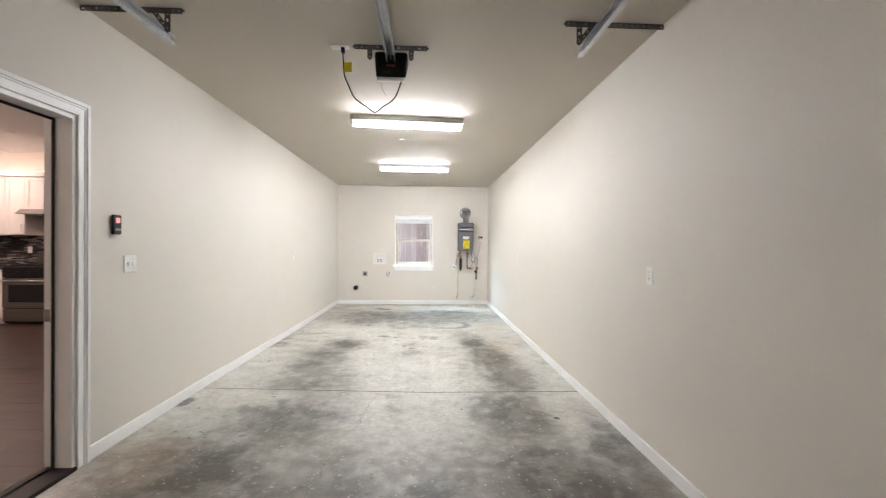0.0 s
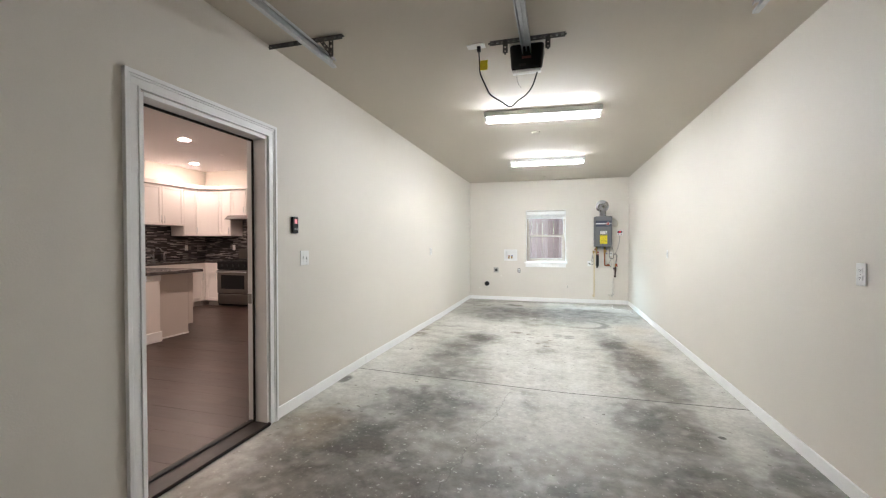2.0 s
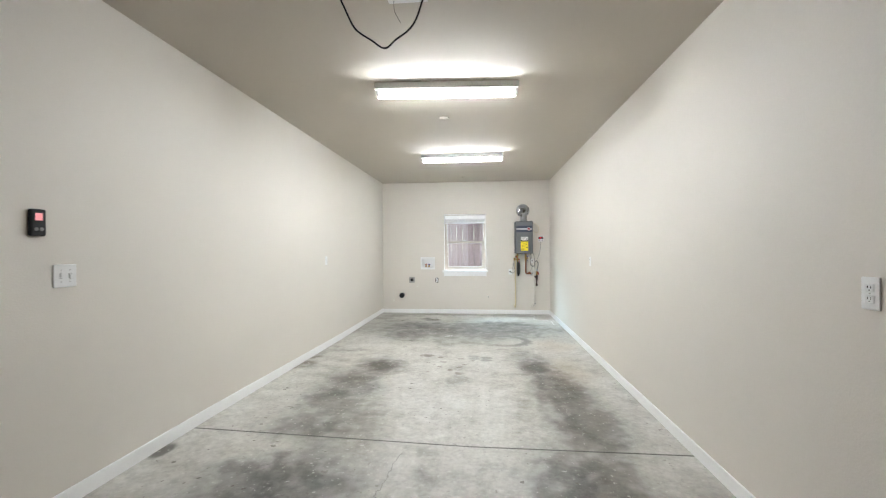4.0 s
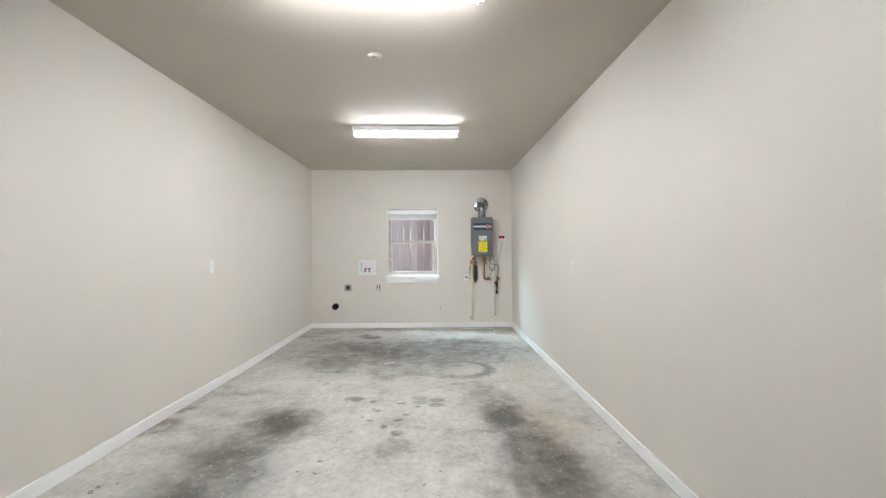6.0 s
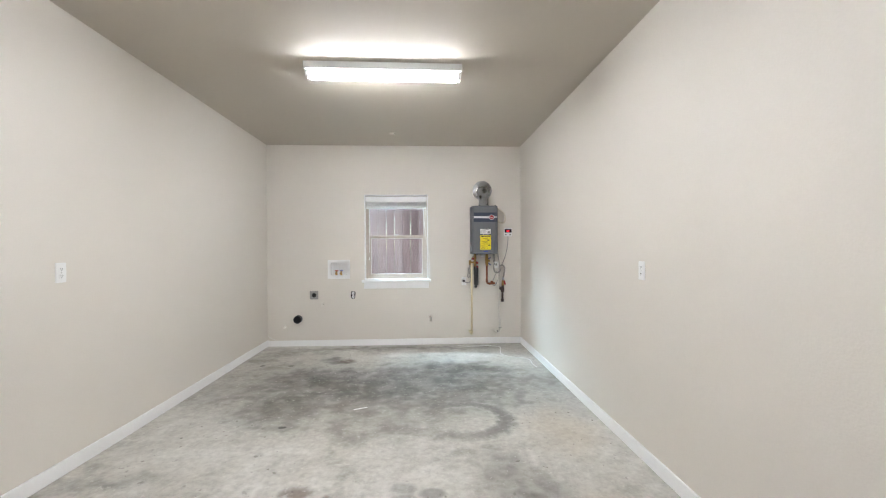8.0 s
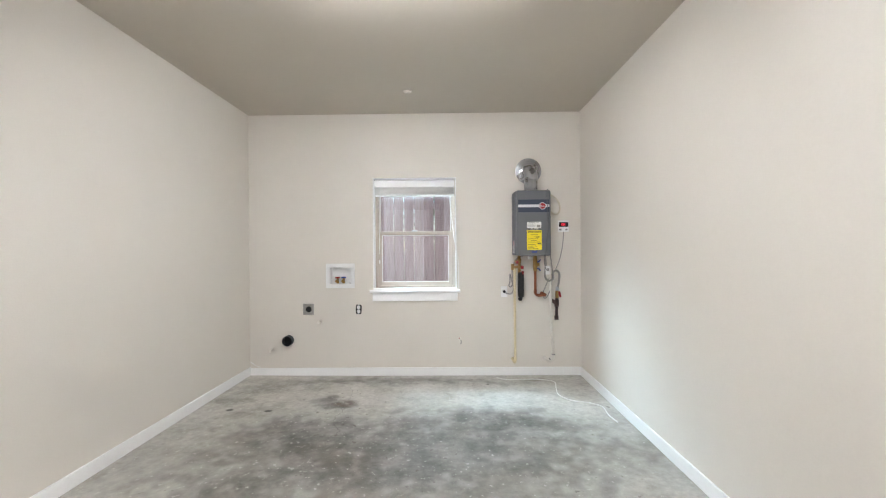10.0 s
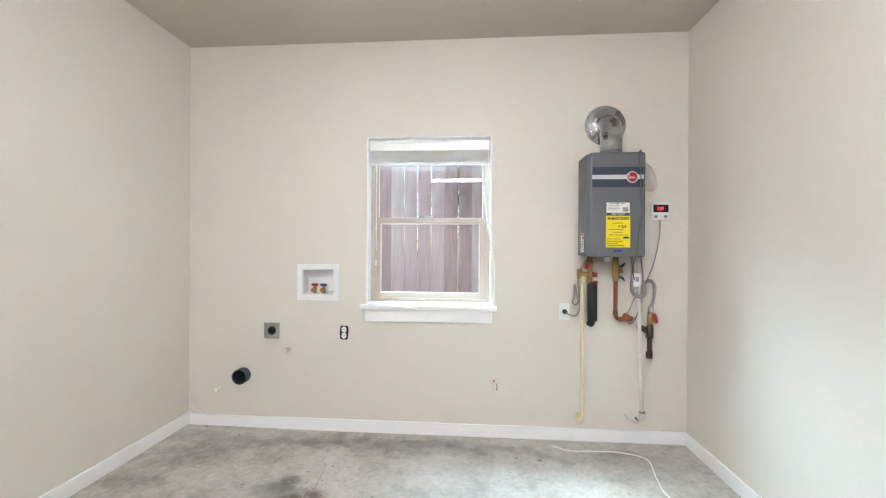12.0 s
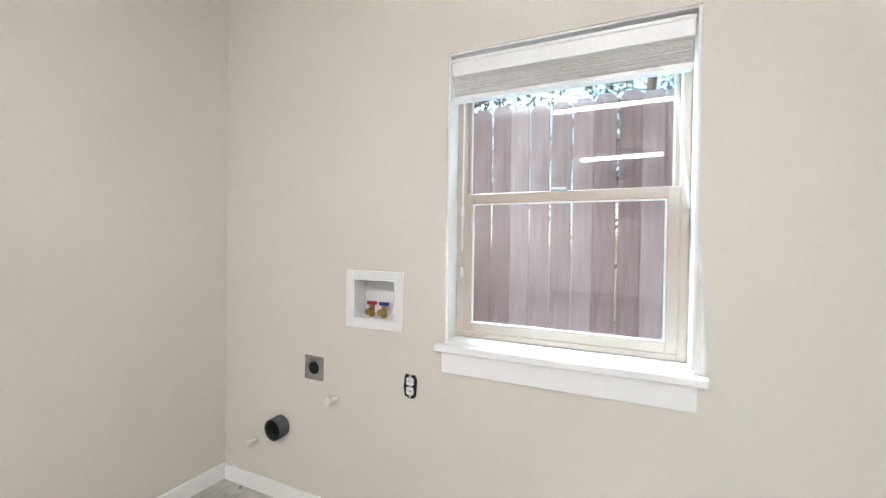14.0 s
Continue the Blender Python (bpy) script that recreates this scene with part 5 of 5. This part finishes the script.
UW, UN = -7.28, 7.03       # fronts of the wall cabinets
for y0, y1, z0, n in ((3.30, 4.10, 1.505, 2), (4.10, 4.85, 1.505, 2), (4.85, 5.56, 1.505, 2), (5.56, 6.50, 1.70, 2), (6.50, 6.82, 1.505, 1)):
    cabinet("x", UW, UW - KX0, y0, y1, z0, 2.47, 1, n, True)
corner = thing("wall_cabinet", "white shaker corner wall cabinet set diagonally", "cabinet", "kitchen wall cabinets")
bm = bmesh.new()
ring = [(KX0, 6.822), (UW, 6.822), (-6.91, UN), (-6.91, KY1), (KX0, KY1)]
low, high = [bm.verts.new((x, y, 1.505)) for x, y in ring], [bm.verts.new((x, y, 2.47)) for x, y in ring]
bm.faces.new(low)
bm.faces.new(high)
for i in range(5):
    bm.faces.new((low[i], low[(i + 1) % 5], high[(i + 1) % 5], high[i]))
part("body", bm, CABINET, corner)
bm = bmesh.new()
shaker(bm, "y", 0, 0.006, 0.418, 1.511, 2.464, -1)
for v in bm.verts:
    v.co = pose(UW, 6.822, 0, 0, 0, math.degrees(math.atan2(UN - 6.822, -6.91 - UW))) @ v.co
part("door", bm, CABINET, corner)
cabinet("y", UN, KY1 - UN, -6.908, -6.60, 1.505, 2.47, -1, 1, True)
cabinet("y", UN, KY1 - UN, -6.60, -5.84, 1.93, 2.47, -1, 2, True)
cabinet("y", UN, KY1 - UN, -5.84, -5.30, 1.505, 2.47, -1, 1, True)
structure("trim", boxed(KX0, UW + 0.045, 3.30, 6.80, 2.472, 2.560, 0.012), CABINET, "white crown moulding on the wall cabinets", "moulding")
structure("trim", boxed(-6.93, -5.30, UN - 0.045, KY1, 2.472, 2.560, 0.012), CABINET, "white crown moulding on the wall cabinets", "moulding")
bm = boxed(-0.02, 0.44, -0.045, 0.12, 2.473, 2.559, 0.012)
for v in bm.verts:
    v.co = pose(UW, 6.80, 0, 0, 0, math.degrees(math.atan2(UN - 6.822, -6.91 - UW))) @ v.co
structure("trim", bm, CABINET, "white crown moulding on the wall cabinets", "moulding")
structure("backsplash_west", boxed(KX0, KX0 + 0.010, 3.30, KY1, CT + 0.002, 1.70), MOSAIC, "dark strip mosaic backsplash", "backsplash")
structure("backsplash_north", boxed(KX0 + 0.010, -5.30, KY1 - 0.010, KY1, CT + 0.002, 1.93), MOSAIC, "dark strip mosaic backsplash", "backsplash")

BW, BN = -7.00, 6.74       # fronts of the base cabinets
for y0, y1, n in ((3.30, 4.10, 2), (4.10, 4.95, 2), (4.95, 5.35, 1), (5.35, 6.38, 2), (6.38, 6.70, 1)):
    cabinet("x", BW, BW - KX0, y0, y1, KF + 0.10, CT - 0.035, 1, n, False)
cabinet("y", BN, KY1 - BN, -7.0 + 0.03, -6.655, KF + 0.10, CT - 0.035, -1, 1, False)
cabinet("y", BN, KY1 - BN, -5.870, -5.30, KF + 0.10, CT - 0.035, -1, 1, False)
filler = thing("base_cabinet", "white corner base cabinet filler under the dark worktop", "cabinet", "kitchen base cabinets")
part("body", boxed(KX0, -6.972, 6.702, KY1, KF + 0.10, CT - 0.035, 0.002, 1), CABINET, filler)
part("toe_kick", boxed(KX0, -7.03, 6.702, KY1, KF, KF + 0.10), PANEL_GREY, filler)
for q in ((KX0 + 0.010, BW + 0.03, 3.30, KY1 - 0.010), (BW + 0.031, -6.652, BN - 0.03, KY1 - 0.010), (-5.874, -5.28, BN - 0.03, KY1 - 0.010)):
    w = thing("worktop", "dark polished stone kitchen worktop", "worktop")
    part("slab", boxed(*q, CT - 0.035, CT, 0.004), STONE, w)

stove = thing("kitchen_range", "stainless steel kitchen range with black cooktop and oven window", "stove")
rx0, rx1, ry = -6.648, -5.878, 6.70
part("body", boxed(rx0, rx1, ry + 0.03, KY1 - 0.02, KF + 0.02, CT - 0.01, 0.004), BLACK, stove, "black side panels")
part("drawer", boxed(rx0 + 0.004, rx1 - 0.004, ry, ry + 0.03, KF + 0.055, KF + 0.255, 0.006), STAINLESS, stove, "stainless storage drawer")
oven = part("oven_door", boxed(rx0 + 0.004, rx1 - 0.004, ry - 0.01, ry + 0.03, KF + 0.27, KF + 0.74, 0.006), STAINLESS, stove, "stainless oven door")
part("oven_window", boxed(rx0 + 0.10, rx1 - 0.10, ry - 0.013, ry, KF + 0.36, KF + 0.64, 0.003, 1), OVEN_GLASS, oven, "dark oven window")
bm = tubed([(rx0 + 0.03, ry - 0.055, KF + 0.705), (rx1 - 0.03, ry - 0.055, KF + 0.705)], 0.013, 12)
for x in (rx0 + 0.06, rx1 - 0.06):
    tube(bm, [(x, ry - 0.055, KF + 0.705), (x, ry, KF + 0.705)], 0.009, 8)
part("handle", bm, STEEL, oven, "bright bar handle")
part("control_panel", boxed(rx0 + 0.002, rx1 - 0.002, ry - 0.005, ry + 0.03, KF + 0.755, CT - 0.005, 0.006), BLACK, stove, "black control panel")
for k in range(5):
    x = rx0 + 0.11 + k * 0.137
    part("knob", tubed([(x, ry - 0.03, KF + 0.83), (x, ry - 0.004, KF + 0.83)], [0.018, 0.022], 14), BLACK, stove)
part("cooktop", boxed(rx0, rx1, ry + 0.01, KY1 - 0.02, CT - 0.008, CT + 0.012, 0.005), BLACK, stove, "black cooktop")
for x in (-6.455, -6.075):
    bm = bmesh.new()
    for k in range(4):
        box(bm, x - 0.16, x + 0.16, ry + 0.09 + k * 0.13, ry + 0.105 + k * 0.13, CT + 0.012, CT + 0.04, 0.003, 1)
    for s in (-0.16, 0.145):
        box(bm, x + s, x + s + 0.015, ry + 0.09, ry + 0.495, CT + 0.012, CT + 0.038, 0.003, 1)
    part("grate", bm, RUBBER, stove, "black iron grate")
guard = part("backguard", boxed(rx0 + 0.004, rx1 - 0.004, KY1 - 0.09, KY1 - 0.022, CT, CT + 0.245, 0.008), STAINLESS, stove, "stainless backguard")
part("clock_panel", boxed(rx0 + 0.25, rx1 - 0.25, KY1 - 0.093, KY1 - 0.088, CT + 0.13, CT + 0.21, 0.002, 1), OVEN_GLASS, guard, "dark clock panel")

hood = thing("range_hood", "slim brushed range hood under the wall cabinet", "range hood")
bm = boxed(-6.565, -5.80, 6.80, KY1 - 0.01, 1.845, 1.928, 0.004)
for v in bm.verts:
    if v.co.y < 7.0 and v.co.z > 1.9:
        v.co.y += 0.10
part("shell", bm, STAINLESS, hood)
part("filter", boxed(-6.45, -5.95, 6.90, 7.25, 1.838, 1.846), DARK_GREY, hood)

island = thing("kitchen_island", "white panelled kitchen island with taupe side panel and tall base trim", "kitchen island")
ix, iy = -5.01, 3.85
part("body", boxed(-6.05, ix - 0.10, iy + 0.10, 4.62, KF, CT - 0.04, 0.003, 1), PANEL_GREY, island, "taupe recessed panel")
part("corner_post", boxed(ix - 0.20, ix, iy, iy + 0.26, KF, CT - 0.04, 0.003, 1), CABINET, island)
part("front_panel", boxed(-6.05, ix - 0.20, iy + 0.002, iy + 0.10, KF, CT - 0.04, 0.003, 1), CABINET, island)
bm = bmesh.new()
box(bm, ix - 0.215, ix + 0.015, iy - 0.015, iy + 0.275, KF, KF + 0.135, 0.004, 1)
part("base_trim", bm, TRIM, island, "white tall base trim")
part("base_trim", boxed(-6.06, ix - 0.215, iy - 0.013, iy + 0.05, KF, KF + 0.135, 0.004, 1), TRIM, island, "white tall base trim")
part("base_trim", boxed(ix - 0.12, ix - 0.088, iy + 0.275, 4.62, KF, KF + 0.022, 0.003, 1), TRIM, island, "thin white shoe moulding")
part("post_cap", boxed(ix - 0.21, ix + 0.010, iy - 0.010, iy + 0.27, CT - 0.115, CT - 0.04, 0.004, 1), TRIM, island)
part("shelf_end", boxed(-6.05, ix - 0.10, 4.622, 4.70, KF + 0.13, CT - 0.04, 0.003, 1), PANEL_GREY, island)
top = thing("island_worktop", "dark polished stone worktop on the island", "worktop")
part("slab", boxed(-6.20, ix + 0.05, iy - 0.14, 4.74, CT - 0.04, CT, 0.005), STONE, top)

tap = thing("kitchen_faucet", "chrome kitchen faucet beside the sink", "faucet")
bm = tubed(smooth_line([(-7.45, 6.00, CT), (-7.45, 6.00, CT + 0.18), (-7.43, 6.00, CT + 0.26), (-7.35, 6.00, CT + 0.28), (-7.27, 6.00, CT + 0.24), (-7.26, 6.00, CT + 0.20)], 6), 0.014, 12)
part("spout", bm, DUCT, tap, "chrome spout")
part("base", tubed([(-7.45, 6.00, CT), (-7.45, 6.00, CT + 0.05)], [0.032, 0.024], 16), DUCT, tap)
part("lever", tubed([(-7.45, 6.00, CT + 0.08), (-7.43, 5.92, CT + 0.15)], [0.012, 0.008], 10), DUCT, tap)
for y, h in ((5.80, 0.13), (6.22, 0.16)):
    d = thing("soap_dispenser", "small chrome soap pump on the worktop", "soap dispenser", "sink pumps")
    part("bottle", tubed([(-7.45, y, CT), (-7.45, y, CT + h * 0.6), (-7.45, y, CT + h)], [0.022, 0.020, 0.010], 14), DUCT, d)
    part("nozzle", tubed([(-7.45, y, CT + h), (-7.40, y, CT + h + 0.012)], 0.007, 8), DUCT, d)
for axis, at, u in (("x", KX0 + 0.010, 6.85), ("x", KX0 + 0.010, 5.05), ("y", KY1 - 0.010, -6.83)):
    o = thing("wall_outlet", "white outlet plate on the dark mosaic backsplash", "outlet", "kitchen outlets")
    w = 0.036 if u != 5.05 else 0.07
    bm = boxed(at, at + 0.006, u - w, u + w, 1.20, 1.315, 0.002, 1) if axis == "x" else boxed(u - w, u + w, at - 0.006, at, 1.20, 1.315, 0.002, 1)
    part("plate", bm, WHITE, o)
    for dz in (-0.02, 0.02):
        z = 1.2575 + dz
        part("receptacle", boxed(at + 0.005, at + 0.0085, u - 0.015, u + 0.015, z - 0.014, z + 0.014, 0.002, 1) if axis == "x" else boxed(u - 0.015, u + 0.015, at - 0.0085, at - 0.005, z - 0.014, z + 0.014, 0.002, 1), WHITE, o)

# ---- floor planks, last ----
kfloor = structure("kitchen_floor", boxed(KX0 - 0.12, KX1 - 0.02, KY0 - 0.12, KY1 + 0.12, -0.2, KF - 0.012), PLANK, "dark brown wood plank kitchen floor", "floor")
random.seed(21)
plank_mesh = {}
y, row = KY0, 0
while y < KY1 - 0.01:
    x = KX0 - (row * 0.73) % 1.5
    while x < KX1 - 0.021:
        a, b = max(x, KX0), min(x + 1.5, KX1 - 0.021)
        if b - a > 0.02:
            key = round(b - a, 3)
            if key not in plank_mesh:
                plank_mesh[key] = mesh_of("plank", boxed(0, b - a - 0.0008, 0, 0.1592, -0.011, 0), PLANK)
            p = new("plank", plank_mesh[key])
            p.parent = kfloor
            p.matrix_basis = pose(a, y, KF + random.uniform(-0.0004, 0.0004))
        x += 1.5
    y += 0.16
    row += 1
